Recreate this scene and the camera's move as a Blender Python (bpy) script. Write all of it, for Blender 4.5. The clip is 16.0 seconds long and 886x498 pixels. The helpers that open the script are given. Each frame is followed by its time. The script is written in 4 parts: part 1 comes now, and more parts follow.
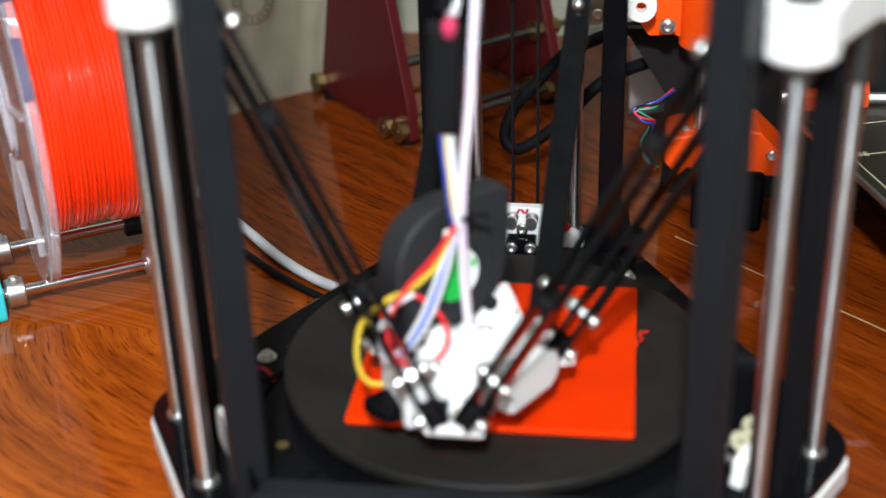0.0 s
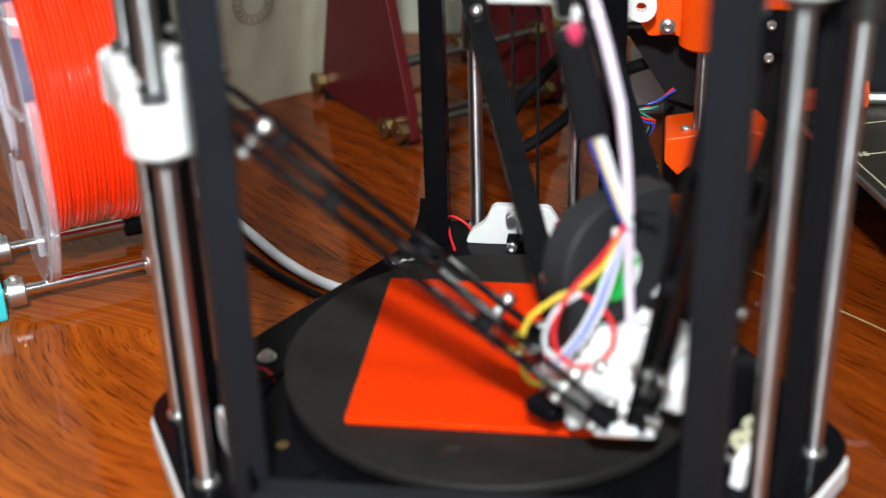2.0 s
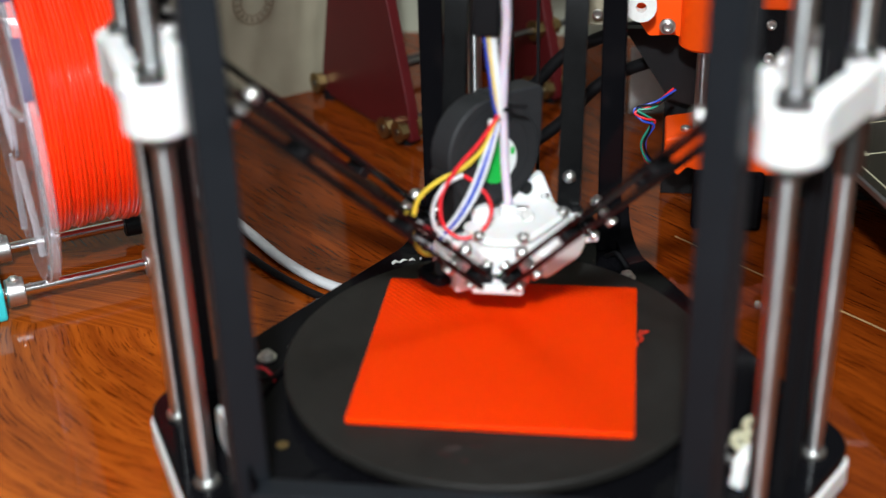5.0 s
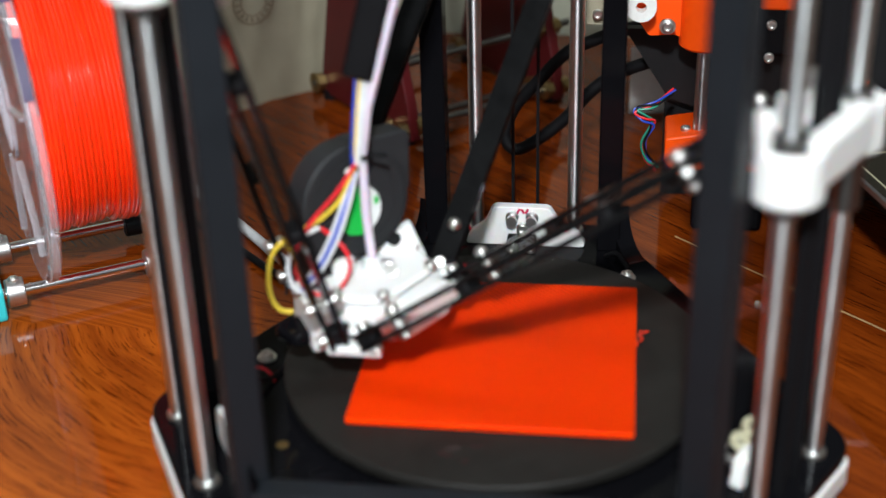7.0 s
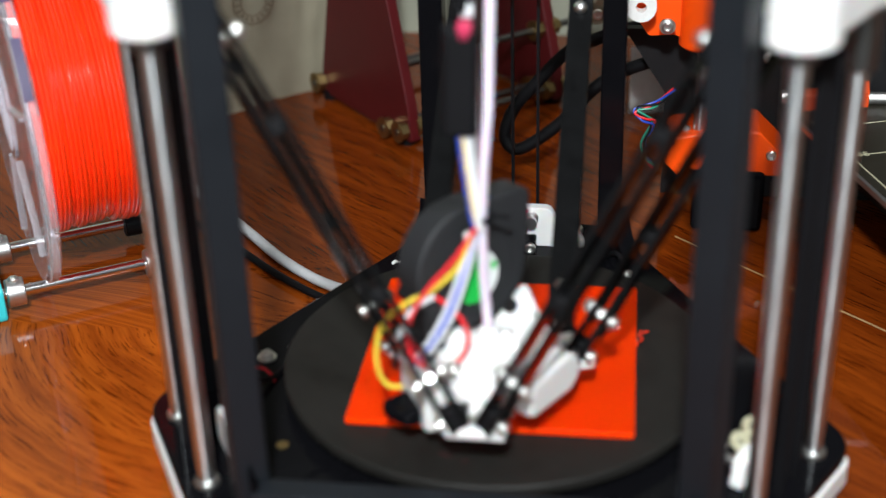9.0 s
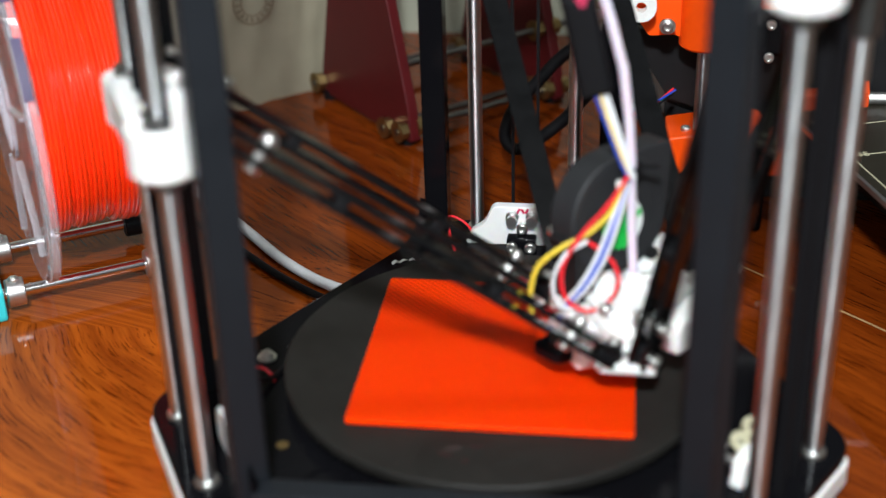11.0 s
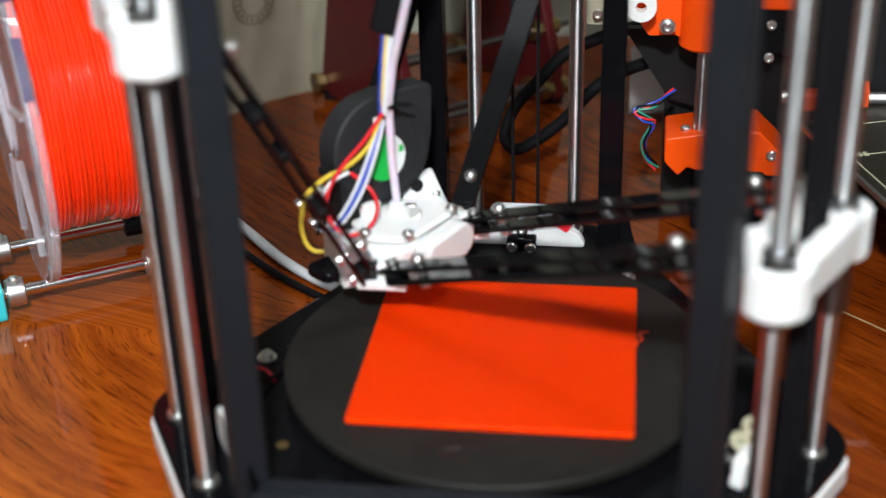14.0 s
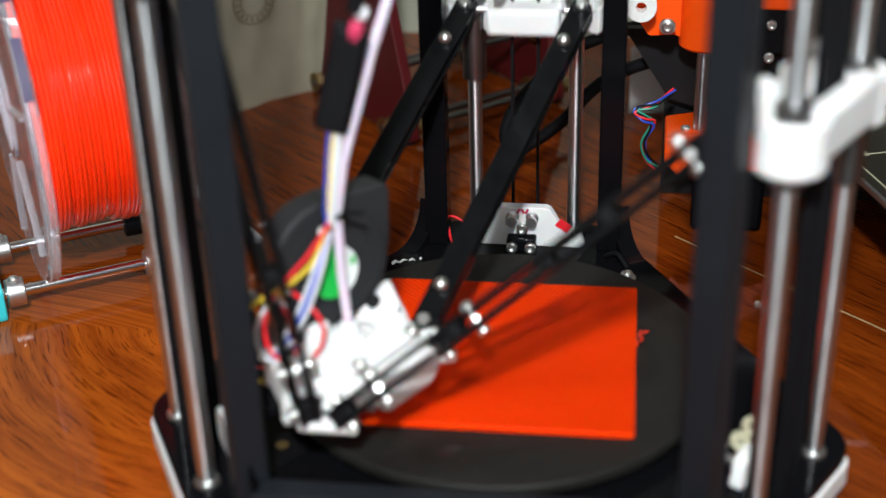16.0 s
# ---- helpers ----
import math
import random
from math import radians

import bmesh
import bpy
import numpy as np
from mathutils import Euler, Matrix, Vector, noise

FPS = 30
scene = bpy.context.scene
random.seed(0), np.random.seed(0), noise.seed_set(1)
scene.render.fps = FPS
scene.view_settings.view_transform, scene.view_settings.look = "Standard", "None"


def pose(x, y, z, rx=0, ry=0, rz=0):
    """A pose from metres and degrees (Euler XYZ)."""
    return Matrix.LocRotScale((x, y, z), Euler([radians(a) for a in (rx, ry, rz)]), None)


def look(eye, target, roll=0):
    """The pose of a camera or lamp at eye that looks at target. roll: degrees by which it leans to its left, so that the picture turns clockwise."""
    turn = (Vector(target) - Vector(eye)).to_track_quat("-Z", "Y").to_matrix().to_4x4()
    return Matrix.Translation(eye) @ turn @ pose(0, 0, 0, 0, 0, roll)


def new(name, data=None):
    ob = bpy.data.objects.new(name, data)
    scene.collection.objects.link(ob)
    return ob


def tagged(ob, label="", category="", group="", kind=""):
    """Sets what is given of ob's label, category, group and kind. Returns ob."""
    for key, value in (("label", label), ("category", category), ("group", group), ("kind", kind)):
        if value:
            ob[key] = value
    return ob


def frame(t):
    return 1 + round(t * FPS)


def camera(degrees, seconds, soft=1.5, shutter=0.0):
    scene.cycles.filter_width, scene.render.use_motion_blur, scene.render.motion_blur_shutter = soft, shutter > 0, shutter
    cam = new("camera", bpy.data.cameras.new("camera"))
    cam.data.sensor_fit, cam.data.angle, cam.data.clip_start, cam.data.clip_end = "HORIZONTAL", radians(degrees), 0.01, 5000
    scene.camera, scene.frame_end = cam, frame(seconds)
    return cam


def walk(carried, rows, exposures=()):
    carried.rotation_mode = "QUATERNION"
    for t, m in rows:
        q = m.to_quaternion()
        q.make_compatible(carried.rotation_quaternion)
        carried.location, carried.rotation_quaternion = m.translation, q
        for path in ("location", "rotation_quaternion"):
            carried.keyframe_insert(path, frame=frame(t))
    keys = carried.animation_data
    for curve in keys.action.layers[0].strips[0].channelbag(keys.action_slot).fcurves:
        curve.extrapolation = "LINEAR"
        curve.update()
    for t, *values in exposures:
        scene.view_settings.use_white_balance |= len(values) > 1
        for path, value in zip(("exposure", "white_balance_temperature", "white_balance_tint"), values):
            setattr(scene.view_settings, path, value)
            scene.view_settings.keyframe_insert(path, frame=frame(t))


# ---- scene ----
cam = camera(35.34, 16.0, soft=1.3, shutter=0.5)
EYE = Vector((0.0611, -0.5479, 0.3524))
AIM = EYE + Vector((-0.136, 0.8708, -0.4725))
SHOT = look(EYE, AIM, -1.82)
walk(cam, [(0, SHOT), (16, SHOT)], exposures=[(0, 0.03), (1.5, 0.12), (3, 0.03), (4, -0.04), (7, -0.2), (8, -0.2), (9, -0.08), (12, -0.04), (14, -0.14), (16, -0.22)])
cam.data.dof.use_dof = True
cam.data.dof.focus_distance = 0.80
cam.data.dof.aperture_fstop = 5.0

# ---- light: a dim room, one bright lamp high behind the camera, a ceiling light ----
world = bpy.data.worlds.new("room_air")
scene.world = world
world.use_nodes = True
world.node_tree.nodes["Background"].inputs[0].default_value = (0.9, 0.93, 1.0, 1)
world.node_tree.nodes["Background"].inputs[1].default_value = 0.08


def lamp(name, eye, target, size, watts, colour):
    data = bpy.data.lights.new(name, "AREA")
    data.shape, data.size, data.energy, data.color = "DISK", size, watts, colour
    ob = new(name, data)
    ob.matrix_world = look(eye, target)
    return ob


lamp("key_lamp", (0.055, -0.75, 0.71), (0.02, 0.02, 0.03), 0.06, 15.8, (0.93, 0.975, 1.0))
lamp("ceiling_lamp", (0.38, -0.43, 1.85), (0, 0, 0), 0.34, 11, (0.95, 0.97, 1.0))
# added fill behind the camera, for the pale floor that the chrome rods mirror
lamp("fill_light", (0.1, -2.28, 0.75), (0.0, -1.1, -0.35), 1.3, 20, (0.9, 0.96, 1.0))

TABLE = -0.04          # table top
RAIL = 0.0029         # top of the front rail
BASE = -0.010          # top of the base plate, the bed's top is 0


# ---- materials ----
def material(name, colour, rough=0.5, metal=0.0, vary=0.12, scale=40.0, bump=0.0, bump_scale=400.0,
             coat=0.0, trans=0.0, ior=1.45, emit=0.0, spread=None, sss=0.0):
    m = bpy.data.materials.new(name)
    m.use_nodes = True
    n, l = m.node_tree.nodes, m.node_tree.links
    b = n["Principled BSDF"]
    b.inputs["Roughness"].default_value = rough
    b.inputs["Metallic"].default_value = metal
    b.inputs["IOR"].default_value = ior
    b.inputs["Coat Weight"].default_value = coat
    b.inputs["Coat Roughness"].default_value = 0.08
    b.inputs["Transmission Weight"].default_value = trans
    if sss:
        b.inputs["Subsurface Weight"].default_value = sss
        b.inputs["Subsurface Scale"].default_value = 0.002
    coord = n.new("ShaderNodeTexCoord")
    fine, wide = n.new("ShaderNodeTexNoise"), n.new("ShaderNodeTexNoise")
    fine.inputs["Scale"].default_value, wide.inputs["Scale"].default_value = scale * 6, scale
    fine.inputs["Detail"].default_value, wide.inputs["Detail"].default_value = 5, 4
    mixed = n.new("ShaderNodeMath")
    mixed.operation = "MULTIPLY_ADD"
    mixed.inputs[1].default_value = 0.4
    for t in (fine, wide):
        l.new(coord.outputs["Object"], t.inputs["Vector"])
    l.new(fine.outputs["Fac"], mixed.inputs[0])
    half = n.new("ShaderNodeMath")
    half.operation = "MULTIPLY"
    half.inputs[1].default_value = 0.6
    l.new(wide.outputs["Fac"], half.inputs[0])
    l.new(half.outputs[0], mixed.inputs[2])
    ramp = n.new("ShaderNodeValToRGB")
    ramp.color_ramp.elements[0].position, ramp.color_ramp.elements[1].position = 0.3, 0.7
    ramp.color_ramp.elements[0].color = (*[c * (1 - vary) for c in colour], 1)
    ramp.color_ramp.elements[1].color = (*[min(1, c * (1 + vary)) for c in (spread or colour)], 1)
    l.new(mixed.outputs[0], ramp.inputs[0])
    l.new(ramp.outputs[0], b.inputs["Base Color"])
    rr = n.new("ShaderNodeMapRange")
    rr.inputs["To Min"].default_value, rr.inputs["To Max"].default_value = max(0.02, rough * 0.8), min(1, rough * 1.2)
    l.new(wide.outputs["Fac"], rr.inputs["Value"])
    l.new(rr.outputs[0], b.inputs["Roughness"])
    if bump:
        grain = n.new("ShaderNodeTexNoise")
        grain.inputs["Scale"].default_value = bump_scale
        grain.inputs["Detail"].default_value = 4
        l.new(coord.outputs["Object"], grain.inputs["Vector"])
        bp = n.new("ShaderNodeBump")
        bp.inputs["Strength"].default_value, bp.inputs["Distance"].default_value = bump, 0.001
        l.new(grain.outputs["Fac"], bp.inputs["Height"])
        l.new(bp.outputs[0], b.inputs["Normal"])
    return m


def wood_material():
    m = material("polished_wood", (0.2, 0.05, 0.01), 0.045)
    n, l = m.node_tree.nodes, m.node_tree.links
    b = n["Principled BSDF"]
    b.inputs["Coat Roughness"].default_value = 0.06
    coord = n.new("ShaderNodeTexCoord")
    b.inputs["Coat Weight"].default_value = 0.0
    b.inputs["Specular IOR Level"].default_value = 0.4
    warp = n.new("ShaderNodeTexNoise")
    warp.inputs["Scale"].default_value, warp.inputs["Detail"].default_value = 5, 3
    l.new(coord.outputs["Object"], warp.inputs["Vector"])
    add = n.new("ShaderNodeMix")
    add.data_type = "VECTOR"
    add.inputs["Factor"].default_value = 0.035
    l.new(coord.outputs["Object"], add.inputs[4])
    l.new(warp.outputs["Color"], add.inputs[5])
    # straight grain on one side of the table, rings round a knot on the other
    turn = n.new("ShaderNodeMapping")
    turn.inputs["Rotation"].default_value = (0, 0, radians(42))
    l.new(add.outputs[1], turn.inputs["Vector"])
    knot = n.new("ShaderNodeMapping")
    knot.inputs["Location"].default_value = (0.078, -0.143, 0)
    l.new(add.outputs[1], knot.inputs["Vector"])
    split = n.new("ShaderNodeSeparateXYZ")
    l.new(knot.outputs[0], split.inputs[0])
    size = n.new("ShaderNodeVectorMath")
    size.operation = "LENGTH"
    l.new(knot.outputs[0], size.inputs[0])
    angle = n.new("ShaderNodeMath")
    angle.operation = "ARCTAN2"
    l.new(split.outputs[1], angle.inputs[0])
    l.new(split.outputs[0], angle.inputs[1])
    small = n.new("ShaderNodeMath")
    small.operation = "MULTIPLY"
    small.inputs[1].default_value = 0.22
    l.new(angle.outputs[0], small.inputs[0])
    polar = n.new("ShaderNodeCombineXYZ")
    l.new(small.outputs[0], polar.inputs[0])
    l.new(size.outputs["Value"], polar.inputs[1])
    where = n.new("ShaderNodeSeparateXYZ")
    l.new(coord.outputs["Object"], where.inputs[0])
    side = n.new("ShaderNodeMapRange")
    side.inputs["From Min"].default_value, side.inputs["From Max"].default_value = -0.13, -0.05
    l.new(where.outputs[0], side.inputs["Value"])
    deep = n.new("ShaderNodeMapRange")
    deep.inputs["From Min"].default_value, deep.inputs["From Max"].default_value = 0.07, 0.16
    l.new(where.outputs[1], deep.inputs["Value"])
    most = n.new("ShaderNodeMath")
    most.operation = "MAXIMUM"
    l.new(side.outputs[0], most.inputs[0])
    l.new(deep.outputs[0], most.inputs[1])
    grain = n.new("ShaderNodeMix")
    grain.data_type = "VECTOR"
    l.new(most.outputs[0], grain.inputs["Factor"])
    l.new(polar.outputs[0], grain.inputs[4])
    l.new(turn.outputs[0], grain.inputs[5])

    def streaks(along_grain, across, detail, low, high):
        thin = n.new("ShaderNodeMapping")
        thin.inputs["Scale"].default_value = (along_grain, across, 1)
        l.new(grain.outputs[1], thin.inputs["Vector"])
        t = n.new("ShaderNodeTexNoise")
        t.inputs["Scale"].default_value, t.inputs["Detail"].default_value = 1.0, detail
        t.inputs["Roughness"].default_value = 0.6
        l.new(thin.outputs[0], t.inputs["Vector"])
        ramp = n.new("ShaderNodeValToRGB")
        e = ramp.color_ramp.elements
        e[0].position, e[1].position = low, high
        l.new(t.outputs["Fac"], ramp.inputs[0])
        return ramp

    tone = streaks(7, 120, 6, 0.3, 0.70)
    tone.color_ramp.elements[0].color = (0.19, 0.034, 0.004, 1)
    tone.color_ramp.elements[1].color = (0.46, 0.105, 0.010, 1)
    lines = streaks(34, 640, 5, 0.38, 0.46)
    lines.color_ramp.elements[0].color = (0.20, 0.12, 0.09, 1)
    lines.color_ramp.elements[1].color = (1, 1, 1, 1)
    mult = n.new("ShaderNodeMix")
    mult.data_type, mult.blend_type = "RGBA", "MULTIPLY"
    mult.inputs["Factor"].default_value = 0.72
    l.new(tone.outputs[0], mult.inputs[6])
    l.new(lines.outputs[0], mult.inputs[7])
    # dimmer light towards the back and right is multiplied into the wood colour
    dim_tone = n.new("ShaderNodeMix")
    dim_tone.data_type = "RGBA"
    dim_tone.inputs[6].default_value = (1, 1, 1, 1)
    dim_tone.inputs[7].default_value = (0.52, 0.43, 0.42, 1)
    l.new(most.outputs[0], dim_tone.inputs["Factor"])
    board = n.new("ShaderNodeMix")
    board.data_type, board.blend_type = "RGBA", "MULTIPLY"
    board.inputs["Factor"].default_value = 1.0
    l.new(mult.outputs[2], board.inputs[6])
    l.new(dim_tone.outputs[2], board.inputs[7])
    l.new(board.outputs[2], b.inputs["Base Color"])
    return m


def print_material():
    """Printed plate: fine diagonal tracks with small dimples."""
    m = material("orange_print", (1.0, 0.045, 0.0), 0.5, vary=0.01, scale=25, sss=0.45)
    m.node_tree.nodes["Principled BSDF"].inputs["Subsurface Scale"].default_value = 0.008
    n, l = m.node_tree.nodes, m.node_tree.links
    coord = n.new("ShaderNodeTexCoord")
    waves = []
    for a in (45, -45):
        mp = n.new("ShaderNodeMapping")
        mp.inputs["Rotation"].default_value = (0, 0, radians(a))
        l.new(coord.outputs["Object"], mp.inputs["Vector"])
        w = n.new("ShaderNodeTexWave")
        w.inputs["Scale"].default_value = 125
        w.inputs["Distortion"].default_value = 0.6
        l.new(mp.outputs[0], w.inputs["Vector"])
        waves.append(w)
    both = n.new("ShaderNodeMath")
    both.operation = "MULTIPLY"
    l.new(waves[0].outputs["Fac"], both.inputs[0])
    l.new(waves[1].outputs["Fac"], both.inputs[1])
    bp = n.new("ShaderNodeBump")
    n["Principled BSDF"].inputs["Specular IOR Level"].default_value = 0.08
    bp.inputs["Strength"].default_value, bp.inputs["Distance"].default_value = 0.55, 0.0009
    # small gaps where the tracks cross, the shade in them put into the colour
    gaps, under = n.new("ShaderNodeMapRange"), n.new("ShaderNodeMix")
    gaps.inputs["From Min"].default_value, gaps.inputs["From Max"].default_value = 0.02, 0.14
    gaps.inputs["To Min"].default_value, gaps.inputs["To Max"].default_value = 0.75, 0.0
    l.new(both.outputs[0], gaps.inputs["Value"])
    under.data_type = "RGBA"
    under.inputs[7].default_value = (0.42, 0.006, 0.0, 1)
    base = n["Principled BSDF"].inputs["Base Color"]
    l.new(base.links[0].from_socket, under.inputs[6])
    l.new(under.outputs[2], base)
    geo, up, top, flat = n.new("ShaderNodeNewGeometry"), n.new("ShaderNodeSeparateXYZ"), n.new("ShaderNodeMath"), n.new("ShaderNodeMath")
    top.operation, flat.operation = "GREATER_THAN", "MULTIPLY"
    top.inputs[1].default_value = 0.97
    l.new(geo.outputs["Normal"], up.inputs[0])
    l.new(up.outputs[2], top.inputs[0])
    l.new(both.outputs[0], flat.inputs[0])
    l.new(top.outputs[0], flat.inputs[1])
    l.new(flat.outputs[0], bp.inputs["Height"])
    seen = n.new("ShaderNodeMath")
    seen.operation = "MULTIPLY"
    l.new(gaps.outputs[0], seen.inputs[0])
    l.new(top.outputs[0], seen.inputs[1])
    l.new(seen.outputs[0], under.inputs["Factor"])
    l.new(bp.outputs[0], n["Principled BSDF"].inputs["Normal"])
    return m


def dull(m, level):
    m.node_tree.nodes["Principled BSDF"].inputs["Specular IOR Level"].default_value = level
    return m


WOOD = wood_material()
PRINT = print_material()
BLACK = material("black_plastic", (0.009, 0.009, 0.010), 0.5, bump=0.06)
POST = material("black_powder_coat", (0.0085, 0.0105, 0.0135), 0.45, bump=0.1, bump_scale=900)
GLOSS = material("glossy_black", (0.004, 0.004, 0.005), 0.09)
BED = material("black_bed_sheet", (0.0135, 0.0128, 0.0115), 0.55, vary=0.3, scale=18, bump=0.08, bump_scale=1500)
FANBLACK = material("grey_black_plastic", (0.019, 0.020, 0.022), 0.55, bump=0.06)
RUBBER = material("black_rubber", (0.0045, 0.0045, 0.0055), 0.6)
ARM = material("black_arm", (0.006, 0.0062, 0.0066), 0.10, vary=0.4, scale=60)
WHITE = material("white_print", (0.76, 0.76, 0.755), 0.45, vary=0.04, bump=0.1, bump_scale=600, sss=0.15)
CHROME = material("ground_chrome", (0.70, 0.73, 0.75), 0.34, 1.0, vary=0.05)


def brush(m):
    """Ground round the rod, so that lights smear along it."""
    n, l = m.node_tree.nodes, m.node_tree.links
    t = n.new("ShaderNodeTangent")
    t.direction_type, t.axis = "RADIAL", "Z"
    b = n["Principled BSDF"]
    b.inputs["Anisotropic"].default_value = 0.85
    b.inputs["Anisotropic Rotation"].default_value = 0.25
    l.new(t.outputs[0], b.inputs["Tangent"])


brush(CHROME)
POLISHED = material("polished_steel", (0.78, 0.78, 0.79), 0.16, 1.0, vary=0.05)
STEEL = material("steel_screw", (0.68, 0.68, 0.66), 0.36, 1.0, vary=0.1, scale=200)
BEARING = material("dark_steel", (0.22, 0.22, 0.22), 0.35, 1.0, vary=0.1)
ALU = material("aluminium", (0.7, 0.7, 0.7), 0.35, 1.0, vary=0.06)
BRASS = material("brass", (0.38, 0.27, 0.12), 0.4, 1.0, vary=0.15, scale=150)
TUBE = material("milky_tube", (0.72, 0.62, 0.74), 0.3, vary=0.04, sss=0.3)
ORANGE = material("orange_plastic", (0.98, 0.085, 0.002), 0.4, vary=0.05, bump=0.1, bump_scale=500)
FILAMENT = material("orange_filament", (1.0, 0.035, 0.003), 0.3, vary=0.1, scale=15, coat=1.0)
FILAMENT.node_tree.nodes["Principled BSDF"].inputs["Coat Roughness"].default_value = 0.12
CLEAR = material("clear_acrylic", (0.82, 0.81, 0.86), 0.05, trans=0.86, ior=1.49, vary=0.0)
CYAN = material("cyan_print", (0.04, 0.62, 0.68), 0.4, vary=0.05, bump=0.1)
MAROON = material("maroon_board", (0.082, 0.006, 0.008), 0.4, vary=0.15, scale=12)
SACK = material("off_white_sack", (0.36, 0.33, 0.24), 0.8, vary=0.12, scale=9, bump=0.3, bump_scale=40)
WALL = material("pale_wall", (0.5, 0.5, 0.46), 0.85, vary=0.05, scale=6, bump=0.1, bump_scale=90)
FLOOR = material("pale_floor", (0.62, 0.62, 0.62), 0.5, vary=0.05, scale=5)
BACKWALL = material("pale_green_wall", (0.36, 0.37, 0.29), 0.85, vary=0.06, scale=6, bump=0.1, bump_scale=90)
INK = material("brown_ink", (0.16, 0.11, 0.07), 0.8)
RED_WIRE = material("red_wire", (0.75, 0.02, 0.03), 0.35)
YELLOW_WIRE = material("yellow_wire", (0.72, 0.52, 0.05), 0.35)
WHITE_WIRE = material("white_wire", (0.66, 0.68, 0.70), 0.35)
BLUE_WIRE = material("blue_wire", (0.02, 0.06, 0.45), 0.35)
GREEN_WIRE = material("green_wire", (0.02, 0.25, 0.16), 0.4)
GREEN = material("green_label", (0.01, 0.42, 0.06), 0.4)
SILVER = material("silver_label", (0.75, 0.78, 0.78), 0.35)
PINK = material("pink_mark", (0.5, 0.03, 0.09), 0.5)
PAPER = material("white_card", (0.8, 0.8, 0.78), 0.7)
HEATBED = dull(material("printed_heatbed", (0.022, 0.020, 0.014), 0.35), 0.2)
SEAM = material("light_seam", (0.42, 0.27, 0.12), 0.5)
MARK = material("cream_lettering", (0.6, 0.58, 0.4), 0.6)
for dark, level in ((BLACK, 0.3), (POST, 0.3), (GLOSS, 0.07), (BED, 0.2), (RUBBER, 0.18), (FANBLACK, 0.3), (ARM, 0.14)):
    dull(dark, level)
PURPLE = material("violet_label", (0.075, 0.06, 0.13), 0.5)


# ---- mesh tools ----
class Shape:
    def __init__(self):
        self.v, self.f = [], []

    def add(self, verts, faces, m=None):
        k = len(self.v)
        self.v += [tuple(m @ Vector(p)) if m else tuple(p) for p in verts]
        self.f += [tuple(i + k for i in f) for f in faces]
        return self

    def box(self, size, at=(0, 0, 0), m=None):
        x, y, z = (s / 2 for s in size)
        vs = [(at[0] + a * x, at[1] + b * y, at[2] + c * z) for c in (-1, 1) for b in (-1, 1) for a in (-1, 1)]
        return self.add(vs, [(0, 2, 3, 1), (4, 5, 7, 6), (0, 1, 5, 4), (2, 6, 7, 3), (0, 4, 6, 2), (1, 3, 7, 5)], m)

    def prism(self, outline, z0, z1, m=None):
        n = len(outline)
        vs = [(x, y, z0) for x, y in outline] + [(x, y, z1) for x, y in outline]
        fs = [tuple(range(n - 1, -1, -1)), tuple(range(n, 2 * n))] + [(i, (i + 1) % n, n + (i + 1) % n, n + i) for i in range(n)]
        return self.add(vs, fs, m)

    def lathe(self, profile, n=32, m=None, closed=False, a0=0.0, a1=360.0):
        """profile: (radius, z) pairs turned about z."""
        full = a1 - a0 >= 359.9
        steps = n if full else n + 1
        k = len(profile)
        vs = [(r * math.cos(radians(a0 + (a1 - a0) * i / n)), r * math.sin(radians(a0 + (a1 - a0) * i / n)), z)
              for i in range(steps) for r, z in profile]
        fs = []
        for i in range(n):
            j = (i + 1) % steps
            for p in range(k if closed else k - 1):
                q = (p + 1) % k
                fs.append((i * k + p, j * k + p, j * k + q, i * k + q))
        if not full and closed:
            fs += [tuple(range(k)), tuple((steps - 1) * k + p for p in range(k - 1, -1, -1))]
        return self.add(vs, fs, m)

    def cyl(self, r, z0, z1, n=24, m=None):
        return self.lathe([(0, z0), (r, z0), (r, z1), (0, z1)], n, m)

    def rod(self, a, b, r, n=16):
        return self.cyl(r, 0, (Vector(b) - Vector(a)).length, n, along(a, b))

    def tube(self, points, r, n=10):
        pts = [Vector(p) for p in points]
        side = None
        rings = []
        for i, p in enumerate(pts):
            d = (pts[min(i + 1, len(pts) - 1)] - pts[max(i - 1, 0)]).normalized()
            if side is None:
                side = d.orthogonal().normalized()
            side = (side - d * side.dot(d)).normalized()
            up = d.cross(side)
            rings.append([p + r * (math.cos(2 * math.pi * j / n) * side + math.sin(2 * math.pi * j / n) * up) for j in range(n)])
        vs = [q for ring in rings for q in ring]
        fs = [(i * n + j, i * n + (j + 1) % n, (i + 1) * n + (j + 1) % n, (i + 1) * n + j) for i in range(len(pts) - 1) for j in range(n)]
        fs += [tuple(range(n - 1, -1, -1)), tuple((len(pts) - 1) * n + j for j in range(n))]
        return self.add(vs, fs)

    def mesh(self, name):
        me = bpy.data.meshes.new(name)
        me.from_pydata(self.v, [], self.f)
        bm = bmesh.new()
        bm.from_mesh(me)
        bmesh.ops.remove_doubles(bm, verts=bm.verts, dist=1e-6)
        bmesh.ops.recalc_face_normals(bm, faces=bm.faces)
        bm.to_mesh(me)
        bm.free()
        for p in me.polygons:
            p.use_smooth = True
        me.set_sharp_from_angle(angle=radians(38))
        return me


